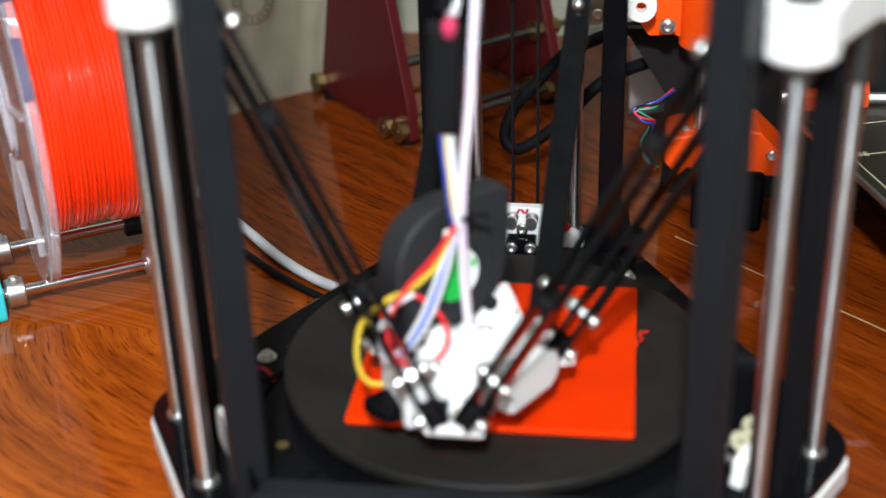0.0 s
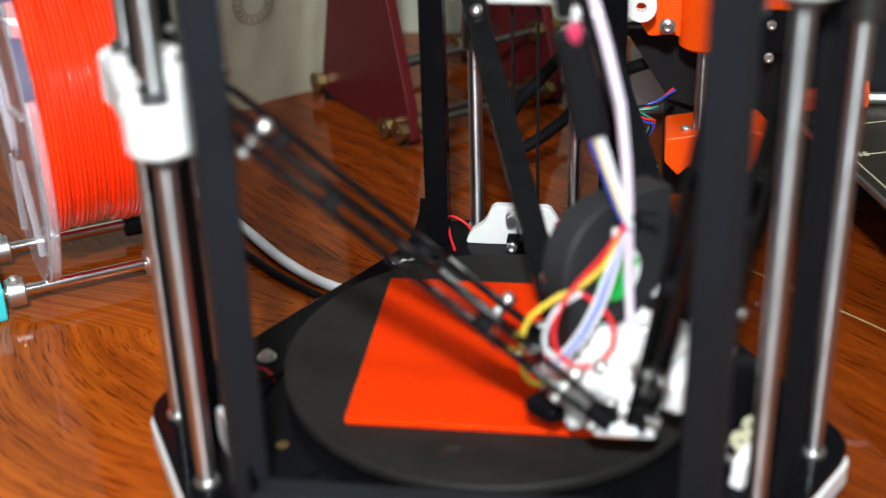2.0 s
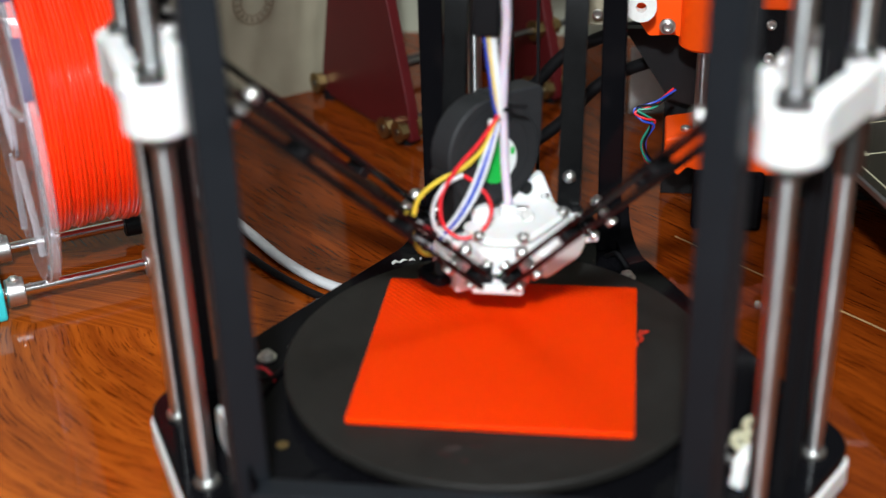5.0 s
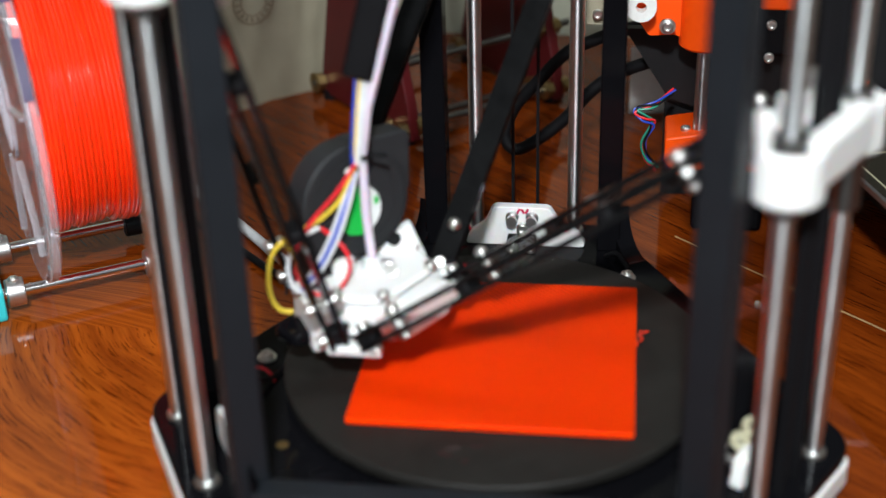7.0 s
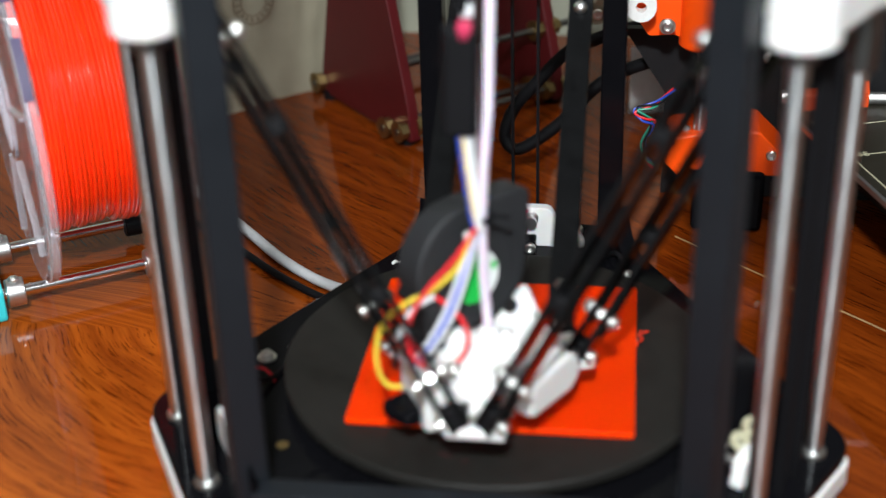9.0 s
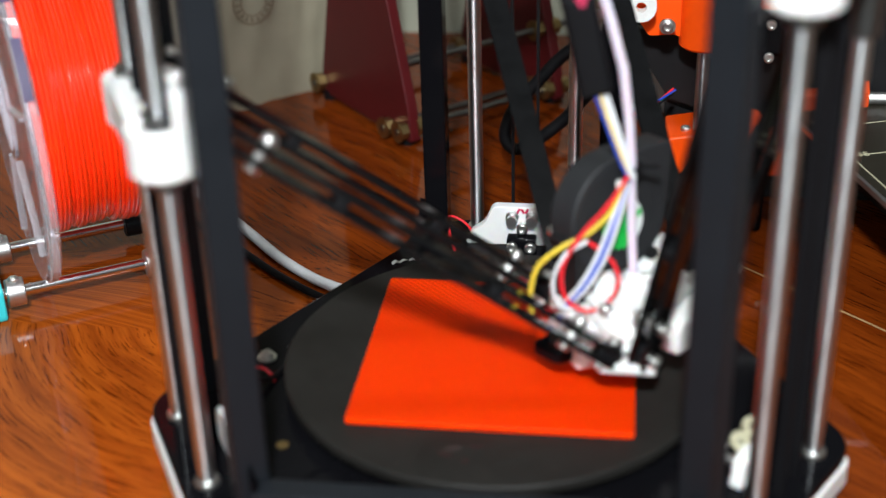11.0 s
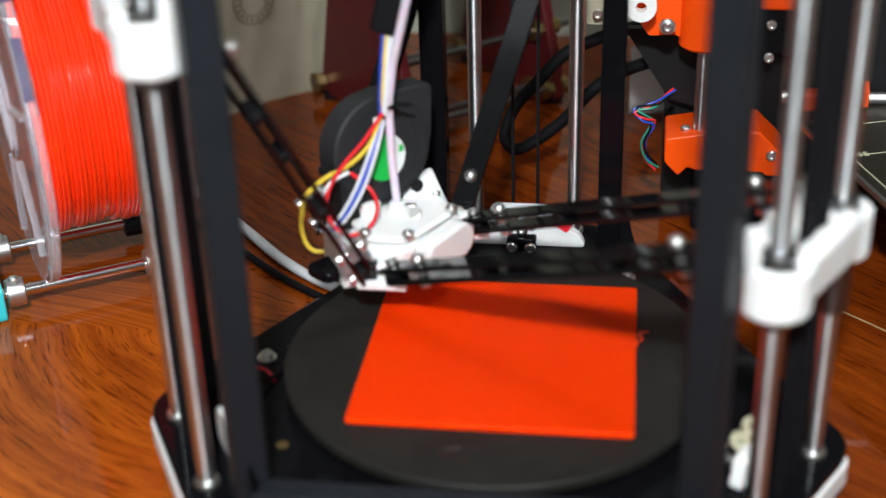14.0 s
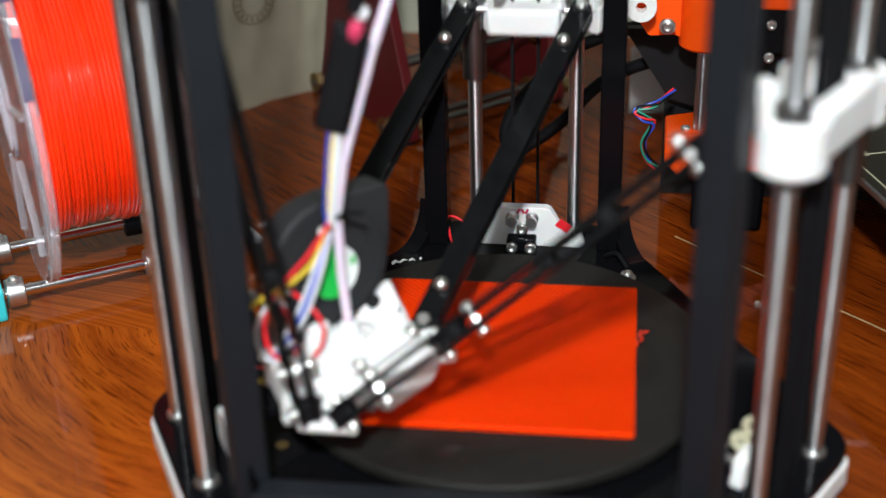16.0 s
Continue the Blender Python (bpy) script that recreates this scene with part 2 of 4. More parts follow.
def along(a, b, side=(1, 0, 0)):
    """The pose at a whose z axis points to b and whose x axis lies near side."""
    z = (Vector(b) - Vector(a)).normalized()
    y = z.cross(Vector(side))
    if y.length < 1e-4:
        y = z.orthogonal()
    y.normalize()
    x = y.cross(z)
    m = Matrix((x, y, z)).transposed().to_4x4()
    m.translation = a
    return m


def smooth_path(points, steps=10):
    """A curve through the points (Catmull-Rom)."""
    p = [Vector(q) for q in points]
    p = [2 * p[0] - p[1]] + p + [2 * p[-1] - p[-2]]
    out = []
    for i in range(1, len(p) - 2):
        for s in range(steps):
            t = s / steps
            a, b, c, e = p[i - 1:i + 3]
            out.append(0.5 * (2 * b + (c - a) * t + (2 * a - 5 * b + 4 * c - e) * t * t + (3 * b - a - 3 * c + e) * t ** 3))
    return out + [p[-2]]


def part(name, shape, mat, parent=None, label="", bevel=0.0, m=None):
    ob = new(name, shape.mesh(name) if isinstance(shape, Shape) else shape)
    if not ob.data.materials:
        ob.data.materials.append(mat)
    if m:
        ob.matrix_basis = m
    ob.parent = parent
    if label:
        tagged(ob, label)
    if bevel:
        mod = ob.modifiers.new("edge", "BEVEL")
        mod.width, mod.segments, mod.limit_method, mod.angle_limit = bevel, 2, "ANGLE", radians(40)
        mod.harden_normals = False
    return ob


def holder(name, label, category, group="", kind="", m=None):
    ob = new(name)
    ob.empty_display_size = 0.02
    if m:
        ob.matrix_basis = m
    return tagged(ob, label, category, group, kind)


def rounded(points, r, steps=5):
    """A polygon with its corners rounded off."""
    out, n = [], len(points)
    for i in range(n):
        p, a, b = Vector(points[i]), Vector(points[i - 1]), Vector(points[(i + 1) % n])
        da, db = (a - p), (b - p)
        k = min(r, da.length * 0.45, db.length * 0.45)
        s, e = p + da.normalized() * k, p + db.normalized() * k
        for j in range(steps + 1):
            t = j / steps
            q = (1 - t) ** 2 * s + 2 * t * (1 - t) * p + t * t * e
            out.append((q.x, q.y))
    return out


def screw_shape(r=0.0031, h=0.0027):
    s = Shape()
    s.lathe([(0, 0), (r, 0), (r, h * 0.75), (r * 0.8, h), (r * 0.55, h), (r * 0.5, h * 0.45), (0, h * 0.45)], 14)
    return s


SCREW = screw_shape().mesh("screw")
SCREW.materials.append(STEEL)
NUT = Shape().lathe([(0, 0), (0.0028, 0), (0.0028, 0.0024), (0, 0.0024)], 6).mesh("nut")
NUT.materials.append(STEEL)
DOME = Shape().lathe([(0, 0), (0.0032, 0), (0.0034, 0.0012), (0.0031, 0.0026), (0.0021, 0.0038), (0.0008, 0.0043), (0, 0.0044)], 18).mesh("cap_nut")
DOME.materials.append(STEEL)
WASHER = Shape().lathe([(0.0016, 0), (0.0046, 0), (0.0046, 0.0008), (0.0016, 0.0008)], 20, closed=True).mesh("washer")
WASHER.materials.append(STEEL)

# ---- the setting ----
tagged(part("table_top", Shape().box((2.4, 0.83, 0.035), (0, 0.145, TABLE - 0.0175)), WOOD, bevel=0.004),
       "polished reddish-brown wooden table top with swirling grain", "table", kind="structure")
for x in (-1.1, 1.1):
    for y in (-0.2, 0.48):
        part("table_leg", Shape().box((0.07, 0.07, 0.76 + TABLE - 0.0), (x, y, -0.8 + (0.765 + TABLE) / 2)), WOOD, bpy.data.objects["table_top"], bevel=0.004)
tagged(part("wall_north", Shape().box((4.4, 0.1, 2.9), (0, 0.61, 0.6)), BACKWALL), "pale greenish painted wall behind the table", "wall", kind="structure")
for nm, sz, at in (("wall_south", (4.4, 0.1, 2.9), (0, -2.4, 0.6)), ("wall_east", (0.1, 3.2, 2.9), (2.2, -0.85, 0.6)),
                   ("wall_west", (0.1, 3.2, 2.9), (-2.2, -0.85, 0.6)), ("floor", (4.4, 3.2, 0.1), (0, -0.85, -0.85)),
                   ("ceiling", (4.4, 3.2, 0.1), (0, -0.85, 2.1))):
    tagged(part(nm, Shape().box(sz, at), FLOOR if nm == "floor" else WALL), "plain painted " + nm.split("_")[0], nm.split("_")[0], kind="structure")

# ---- delta printer: plan ----
TOWERS = [Vector((math.cos(radians(a)), math.sin(radians(a)), 0)) for a in (90, 210, 330)]
ACROSS = [Vector((-u.y, u.x, 0)) for u in TOWERS]
ROD_R, ROD_A = 0.1463, 0.0271
POST_R, POST_A = 0.132, 0.047
ARM_L, JOINT_Z = 0.2002, 0.032
REACH = (0.114, 0.1047, 0.1047)     # nozzle axis to carriage joint, less the head's own arm
RAISE = (0.0036, 0.0005, 0.0008)
SPREAD = (0.0300, 0.032, 0.032)     # half the gap between the two arms of a pair
HEAD_E = 0.0275
TOP = 0.60
UP = Vector((0, 0, 1))

printer = holder("delta_printer", "black delta 3D printer with chrome rods and white printed carriages", "3D printer")


def turned(i):
    """Towers are built as the back one and turned about the centre."""
    return pose(0, 0, 0, 0, 0, 120 * i)


def truncated(inner, end, r):
    pts = []
    for a in (90, 210, 330):
        w = (2 * inner - end) * math.tan(radians(30))
        for s in (-1, 1):
            u = Vector((math.cos(radians(a)), math.sin(radians(a))))
            t = Vector((-u.y, u.x))
            pts.append(u * end + t * w * s)
    return rounded(pts, r)


def build_frame():
    part("base_plate", Shape().prism(truncated(0.118, 0.1575, 0.014), BASE - 0.0055, BASE), GLOSS, printer, "glossy black base plate", 0.0012)
    part("lower_plate", Shape().prism(truncated(0.112, 0.150, 0.014), TABLE + 0.006, TABLE + 0.012), BLACK, printer, bevel=0.001)
    part("print_bed", Shape().lathe([(0, -0.006), (0.098, -0.006), (0.1, -0.0045), (0.1, -0.0008), (0.0992, 0), (0, 0)], 128), BED, printer,
         "round matt black print bed")
    part("front_rail", Shape().box((0.176, 0.012, 0.016), (0, -0.112, RAIL - 0.008)), POST, printer, bevel=0.001)
    for i in range(3):
        m = turned(i)
        for s in (-1, 1):
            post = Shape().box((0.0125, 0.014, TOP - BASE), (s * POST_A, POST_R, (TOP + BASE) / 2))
            # back posts are glossy, and their darker black stands in for weaker light there
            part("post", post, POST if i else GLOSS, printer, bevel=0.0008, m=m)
            gusset = Shape()
            pts = [(0, 0)] + [(0.021 - 0.021 * math.sin(radians(a)), 0.024 - 0.024 * math.cos(radians(a))) for a in range(0, 91, 15)]
            gusset.prism(pts, -0.005, 0.005, Matrix.Translation((s * (POST_A + 0.006), POST_R, BASE)) @ pose(0, 0, 0, 90, 0, -60 if s > 0 else 240))
            part("gusset", gusset, GLOSS, printer, m=m)
            part("smooth_rod", Shape().cyl(0.0038, BASE - 0.002, TOP, 28, Matrix.Translation((s * ROD_A, ROD_R, 0))), CHROME, printer, m=m)
            part("rod_collar", Shape().lathe([(0.0038, 0), (0.0050, 0), (0.0055, 0.0006), (0.0055, 0.0022), (0.0050, 0.003), (0.0038, 0.003)], 20,
                                              Matrix.Translation((s * ROD_A, ROD_R, BASE))), STEEL, printer, m=m)
            part("belt", Shape().box((0.0014, 0.005, TOP - BASE), (s * 0.0068, ROD_R + 0.0005, (TOP + BASE) / 2)), RUBBER, printer, m=m)
        low = Shape()
        out = [(-0.032, -0.0105), (0.035, -0.0105), (0.0315, -0.003), (0.021, 0.002), (0.0148, 0.0128), (-0.0165, 0.0128), (-0.021, 0.002), (-0.0285, -0.003)]
        if i:
            k = 1 if i == 2 else -1
            out = [(-0.004 * k, -0.0105), (0.0175 * k, -0.0105), (0.0165 * k, 0.002), (0.0125 * k, 0.0100), (0.003 * k, 0.0105), (-0.004 * k, 0.004)]
        if i == 2:
            out = [(-0.004, -0.0105), (0.0150, -0.0105), (0.0135, -0.004), (0.0115, 0.0030), (0.003, 0.0045), (-0.004, 0.002)]
        low.prism(rounded(out, 0.003, 3), -0.003, 0.003, Matrix.Translation((0, 0.131, 0.0005)) @ pose(0, 0, 0, 90, 0, 0))
        idler = part("idler_bracket", low, WHITE, printer, "white printed belt bracket", 0.0008, m)
        if i == 1:
            part("red_mark", Shape().box((0.0012, 0.006, 0.008), (0.0172 * k, 0.131, -0.001)), PINK, idler, "red pen mark")
        elif i == 0:
            for x, lean in ((-0.0022, 24), (0.0002, -32), (0.0024, 30)):
                part("red_mark", Shape().box((0.0011, 0.0006, 0.0030), (0, 0, 0), Matrix.Translation((x, 0.1277, 0.0112)) @ pose(0, 0, 0, 0, lean, 0)), PINK, idler, "red pen mark")
            part("red_tape", Shape().box((0.0075, 0.0008, 0.0050), (0, 0, 0), Matrix.Translation((0.0225, 0.1275, 0.0035)) @ pose(0, 0, 0, 0, 35, 0)), RED_WIRE, idler, "scrap of red tape")
        for x, z in ((-0.0056, 0.0075), (0.0052, 0.0075)) if i == 0 else ((0.008 * k, 0.0045 if i == 1 else -0.001),):
            part("spring_screw", Shape().lathe([(0, 0), (0.0036, 0), (0.0036, 0.001), (0.002, 0.0015), (0.002, 0.004), (0.003, 0.0042), (0.003, 0.0066), (0, 0.0066)], 18),
                 ALU, idler, m=pose(x, 0.128, z, 90, 0, 0))
        part("screw", SCREW, STEEL, idler, m=pose(0, 0.1265, 0.0015, 90, 0, 0))
        part("stop_block", Shape().box((0.016, 0.008, 0.008), (0, 0.1235, -0.006)), GLOSS, idler, bevel=0.001)
        for x in (-0.005, 0.005):
            part("screw", SCREW, STEEL, idler, m=pose(x, 0.1195, -0.0065, 90, 0, 0))
        for _ in (1,) if i < 2 else ():
            part("washer", WASHER, STEEL, printer, m=m @ pose(0.058, 0.0965, BASE, 0, 0, 0))
            part("screw", SCREW, STEEL, printer, m=m @ pose(0.058, 0.0965, BASE + 0.0008, 0, 0, 0))
        part("corner_bracket", Shape().prism(rounded([(-0.05, 0.118), (0.05, 0.118), (0.0435, 0.1585), (-0.0435, 0.1585)], 0.008), TABLE + 0.012, BASE - 0.0055),
             WHITE, printer, "white printed corner bracket", 0.0015, m)
        part("foot", Shape().lathe([(0, 0), (0.010, 0), (0.012, 0.002), (0.012, 0.006), (0, 0.006)], 24, Matrix.Translation((0, 0.14, TABLE))), RUBBER, printer, m=m)


build_frame()

# ---- printed plate ----
PLATE = pose(0.0014, 0.0007, 0, 0, 0, 0.52)


def build_plate():
    h = 0.0626
    ob = part("printed_plate", Shape().prism(rounded([(-h, -h), (h, -h), (h, h), (-h, h)], 0.0015, 2), 0.0002, 0.0031), PRINT, bevel=0.0004, m=PLATE)
    tagged(ob, "flat square bright orange plastic print on the black bed", "3D print")


build_plate()


# ---- moving parts of the printer ----
def build_carriage(i):
    """In the space of the back tower, joint height at z = 0."""
    z0, z1 = (-0.0205, 0.0) if i else (-0.0115, 0.003)
    near = -1 if i == 1 else 1     # the clamp with tabs
    joint_y = HEAD_E + REACH[i]
    c = part("carriage", Shape().box((0.046, 0.014, 0.020) if i else (0.038, 0.016, 0.0145), (0, ROD_R - 0.010, -0.0068 if i else -0.0033)), WHITE, printer, "white printed carriage", 0.0025)
    part("back_web", Shape().box((0.050, 0.010, 0.0195 if i else 0.014), (0, ROD_R + 0.006, -0.0088 if i else -0.0045)), WHITE, c, bevel=0.0025)
    for k in (-1, 1):
        at = Matrix.Translation((k * ROD_A, ROD_R, 0))
        r = (0.0134 if k == near else 0.0120) if i else 0.0146
        bore = 0.0094 if i and k == near else 0.0068
        ring = Shape().lathe([(bore, z0), (r - 0.0013, z0), (r, z0 + 0.0015), (r, z1 - 0.001), (r - 0.001, z1), (bore, z1)], 40, at, True, -38, 218)
        part("bearing_clamp", ring, WHITE, c, bevel=0.0006)
        for a0 in ((196, 308) if i != 1 else (308, 196)) if k == near else ():
            tab = Shape().lathe([(0.0094, z1 - 0.002), (0.0132, z1 - 0.002), (0.0132, z1 + 0.0125), (0.0122, z1 + 0.014), (0.0094, z1 + 0.014)], 8, at, True, a0, a0 + 36)
            part("clamp_tab", tab, WHITE, c, bevel=0.0006)
    part("clamp_bolt", Shape().rod((-0.012, ROD_R - 0.020, 0.0105), (-0.012, ROD_R - 0.006, 0.0105), 0.0028, 12), ALU, c)
    for k in (-1, 1):
        low = (-0.0265 if k > 0 else (-0.0395, -0.0265, -0.046)[i]) if i else (-0.0395 if k < 0 else -0.0125)
        part("bearing", Shape().lathe([(0.0040, low), (0.0061, low), (0.0065, low + 0.0005), (0.0065, 0.004), (0.0040, 0.004)], 24, Matrix.Translation((k * ROD_A, ROD_R, 0)), True),
             BEARING, c, "steel linear bearing")
        part("joint_block", Shape().box((0.010, 0.012, 0.009), (k * SPREAD[i], joint_y, 0)), BLACK, c, bevel=0.0012)
        part("screw", SCREW, STEEL, c, m=pose(k * 0.020, ROD_R - 0.0165, -0.010, 90, 0, 0)) if i else None
    part("axle", Shape().rod((-0.036, joint_y, 0), (0.036, joint_y, 0), 0.0018), STEEL, c)
    return c


def arm_shape():
    """Two flat plates along z from 0 to the arm's length; x is across."""
    s = Shape()
    for k in (-1, 1):
        out = rounded([(-0.0058, -0.006), (0.0058, -0.006), (0.0058, ARM_L + 0.006), (-0.0058, ARM_L + 0.006)], 0.0056, 6)
        s.prism(out, k * 0.0031 - 0.0012, k * 0.0031 + 0.0012, pose(0, 0, 0, 90, 0, 0))
    return s


def build_arm():
    a = part("arm", arm_shape(), ARM, printer, "black flat twin-plate arm", 0.0004)
    for z in (0.0, 0.0195, ARM_L - 0.026, ARM_L):
        part("bolt", Shape().rod((0, -0.0075, z), (0, 0.0075, z), 0.0016, 10), STEEL, a)
        part("nut", NUT, STEEL, a, m=pose(0, 0.0012, z, 90, 0, 0))
        for k in (-1, 1):
            domed = k > 0 and 0.001 < z < ARM_L - 0.001
            part("cap_nut" if domed else "screw", DOME if domed else SCREW, STEEL, a, m=pose(0, k * 0.0049, z, -90 * k, 0, 0))
    for z in (0.062, 0.138):
        part("spacer", Shape().box((0.0112, 0.0060, 0.006), (0, 0, z)), RUBBER, a, bevel=0.001)
    for z in (0.0, ARM_L):
        part("joint_block", Shape().box((0.0075, 0.0042, 0.010), (0, 0, z)), RUBBER, a, bevel=0.0008)
    return a


def half_disc(r, a0, a1, n=16):
    return [(r * math.cos(radians(a0 + (a1 - a0) * i / n)), r * math.sin(radians(a0 + (a1 - a0) * i / n))) for i in range(n + 1)]


def tip_outline(side, end, wide, r):
    pts = []
    for a in (30, 150, 270):
        u = Vector((math.cos(radians(a)), math.sin(radians(a))))
        t = Vector((-u.y, u.x))
        for k in (-1, 1):
            pts.append(u * end + t * wide * k)
    return rounded(pts, r)


def build_blower(head):
    m = Matrix.Translation((-0.0045, 0.006, 0.0735)) @ pose(0, 0, 0, -6, 0, 0) @ pose(0, 0, 0, 0, 0, 44) @ pose(0, 0, 0, 90, 0, 0)
    # face towards +z of this space, x to its right, y up
    scroll = [(0.0268 + 0.003 * max(0, math.sin(radians(a - 60)))) for a in range(0, 360, 6)]
    out = [(r * math.cos(radians(a)), r * math.sin(radians(a))) for r, a in zip(scroll, range(0, 360, 6))]
    body = part("blower_fan", Shape().prism(out, -0.0155, 0.0), FANBLACK, head, "round black blower fan", 0.0012, m)
    part("fan_rim", Shape().lathe([(0.0185, 0.0001), (0.0190, 0.0001), (0.0190, 0.0005), (0.0185, 0.0005)], 40, m, True), FANBLACK, head)
    part("fan_rim", Shape().lathe([(0.0240, 0.0001), (0.0246, 0.0001), (0.0246, 0.0006), (0.0240, 0.0006)], 40, m, True), FANBLACK, head)
    part("fan_outlet", Shape().box((0.017, 0.030, 0.0145), (-0.0175, -0.021, -0.0077)), BLACK, head, bevel=0.001, m=m)
    neck = rounded([(-0.004, 0.0), (-0.004, 0.0292), (0.0262, 0.0300), (0.0285, 0.0276), (0.0278, 0.0)], 0.0035, 4)
    part("fan_neck", Shape().prism(neck, -0.0152, -0.0003), FANBLACK, head, bevel=0.001, m=m)
    for a in (195, 310):
        part("fan_lug", Shape().cyl(0.0032, -0.014, 0.0006, 16, Matrix.Translation((0.0285 * math.cos(radians(a)), 0.0285 * math.sin(radians(a)), 0))), BLACK, head, m=m)
    part("fan_label", Shape().prism(half_disc(0.0118, 62, 298), 0.0005, 0.0009, Matrix.Translation((-0.001, -0.003, 0))), GREEN, head, "green half of a round label", m=m)
    part("fan_label", Shape().prism(half_disc(0.0118, -61, 61), 0.0005, 0.0009, Matrix.Translation((-0.001, -0.003, 0))), SILVER, head, "silver half of a round label", m=m)
    part("label_mark", Shape().prism([(0.007, -0.0015), (0.0095, -0.0015), (0.0095, 0.002), (0.007, 0.002)], 0.0009, 0.0011), GREEN, head, m=m)


def build_head():
    """The effector; its origin is the nozzle's axis on the bed."""
    s = Shape().prism(tip_outline(0, 0.0325, 0.0085, 0.005), 0.0245, 0.0395)
    head = part("effector", s, WHITE, printer, "white printed effector with hot end", 0.003)
    cap = Shape().prism(tip_outline(0, 0.0285, 0.0105, 0.007), 0.0395, 0.0435)
    part("top_plate", cap, WHITE, head, bevel=0.002)
    # tips that carry the joints
    for a in (0, 120, 240):
        m = pose(0, 0, 0, 0, 0, a)
        part("tip_riser", Shape().box((0.0062, 0.010, 0.0105), (0, -0.0365, 0.0302)), WHITE, head, bevel=0.0015, m=m)
        part("tip_flange", Shape().prism(rounded([(-0.0125, -0.0455), (0.0125, -0.0455), (0.0105, -0.035), (-0.0105, -0.035)], 0.002), 0.0240, 0.0285), WHITE, head, bevel=0.001, m=m)
        for k in (-1, 1):
            part("joint_pin", Shape().rod((0, -0.0415, JOINT_Z), (k * 0.0105, -0.0395 + 0.0035, JOINT_Z), 0.0016, 10), STEEL, head, m=m)
            part("joint_knuckle", Shape().box((0.006, 0.0062, 0.0085), (k * 0.0055, -0.0405, JOINT_Z + 0.001)), RUBBER, head, bevel=0.001, m=m)
            part("screw", SCREW, STEEL, head, m=m @ pose(k * 0.0105, -0.0255, 0.0435, 0, 0, 0))
    # cooling duct towards the right, rounded white slab
    duct = Shape().prism(rounded([(-0.017, 0.0235), (0.014, 0.0225), (0.0195, 0.028), (0.0195, 0.036), (0.012, 0.042), (-0.017, 0.040)], 0.005), -0.005, 0.005,
                         Matrix.Translation((0.0255, -0.0125, 0)) @ pose(0, 0, 0, 0, 0, 60) @ pose(0, 0, 0, 90, 0, 0))
    part("cooling_duct", duct, WHITE, head, "rounded white cooling duct", 0.002)
    duct = Shape().prism(rounded([(-0.014, 0.016), (0.019, 0.014), (0.019, 0.036), (-0.010, 0.040)], 0.005), -0.005, 0.005,
                         Matrix.Translation((-0.0265, -0.0125, 0)) @ pose(0, 0, 0, 0, 0, -60) @ pose(0, 0, 0, 90, 0, 0))
    part("side_cover", duct, WHITE, head, bevel=0.002)
    part("heater_shroud", Shape().prism(rounded([(-0.043, -0.021), (-0.030, -0.031), (-0.016, -0.020), (-0.029, -0.006)], 0.004), 0.017, 0.0235), GLOSS, head, bevel=0.0015)
    # boss, tab, tube fitting
    part("boss", Shape().lathe([(0, 0.0505), (0.0048, 0.0505), (0.0058, 0.0495), (0.0060, 0.0430), (0, 0.0430)], 24, Matrix.Translation((-0.0125, -0.0035, 0))), WHITE, head)
    part("tube_fitting", Shape().lathe([(0.0024, 0.0490), (0.0040, 0.0485), (0.0046, 0.0465), (0.0046, 0.0425), (0, 0.0425)], 20, Matrix.Translation((0.001, 0.001, 0))), WHITE, head)
    part("clip", Shape().box((0.0075, 0.0035, 0.0045), (0.0068, 0.000, 0.0458)), ALU, head, bevel=0.0006)
    part("screw", SCREW, STEEL, head, m=pose(0.0105, -0.0026, 0.0437, 50, 0, 10))
    part("nut", NUT, STEEL, head, m=pose(0.0105, -0.0035, 0.0445, 40, 0, 0))
    wedge = Shape().prism(rounded([(-0.001, 0.038), (0.0235, 0.038), (0.0205, 0.0455), (0.0165, 0.0565), (0.0145, 0.0570), (0.001, 0.0462)], 0.0015, 3), -0.0025, 0.0025,
                          Matrix.Translation((0, 0.017, 0)) @ pose(0, 0, 0, 0, 0, 18) @ pose(0, 0, 0, 90, 0, 0))
    part("fan_bracket", wedge, WHITE, head, bevel=0.0008)
    # hot end under the body
    part("heater_block", Shape().box((0.018, 0.014, 0.010), (0.003, 0, 0.0135)), ALU, head, bevel=0.0008)
    part("nozzle", Shape().lathe([(0, 0.0034), (0.0005, 0.0034), (0.003, 0.0062), (0.0034, 0.0064), (0.0034, 0.009), (0, 0.009)], 16), BRASS, head)
    part("heat_break", Shape().cyl(0.0035, 0.018, 0.025, 16), STEEL, head)
    build_blower(head)
    # wires
    red = [(-0.003, -0.0045, 0.098), (-0.0115, -0.010, 0.086), (-0.0225, -0.015, 0.0735), (-0.0295, -0.018, 0.060), (-0.0285, -0.020, 0.047), (-0.020, -0.021, 0.0405),
           (-0.0105, -0.020, 0.0435), (-0.0055, -0.018, 0.0525), (-0.0075, -0.016, 0.061), (-0.014, -0.014, 0.067), (-0.019, -0.011, 0.069)]
    yellow = [(-0.004, -0.004, 0.096), (-0.0095, -0.008, 0.083), (-0.0195, -0.012, 0.0735), (-0.031, -0.015, 0.0675), (-0.0405, -0.0165, 0.0585), (-0.0435, -0.018, 0.046),
              (-0.0425, -0.019, 0.036), (-0.0390, -0.0185, 0.0300), (-0.0335, -0.0170, 0.0285)]
    part("red_wire", Shape().tube(smooth_path(red), 0.00095, 8), RED_WIRE, head)
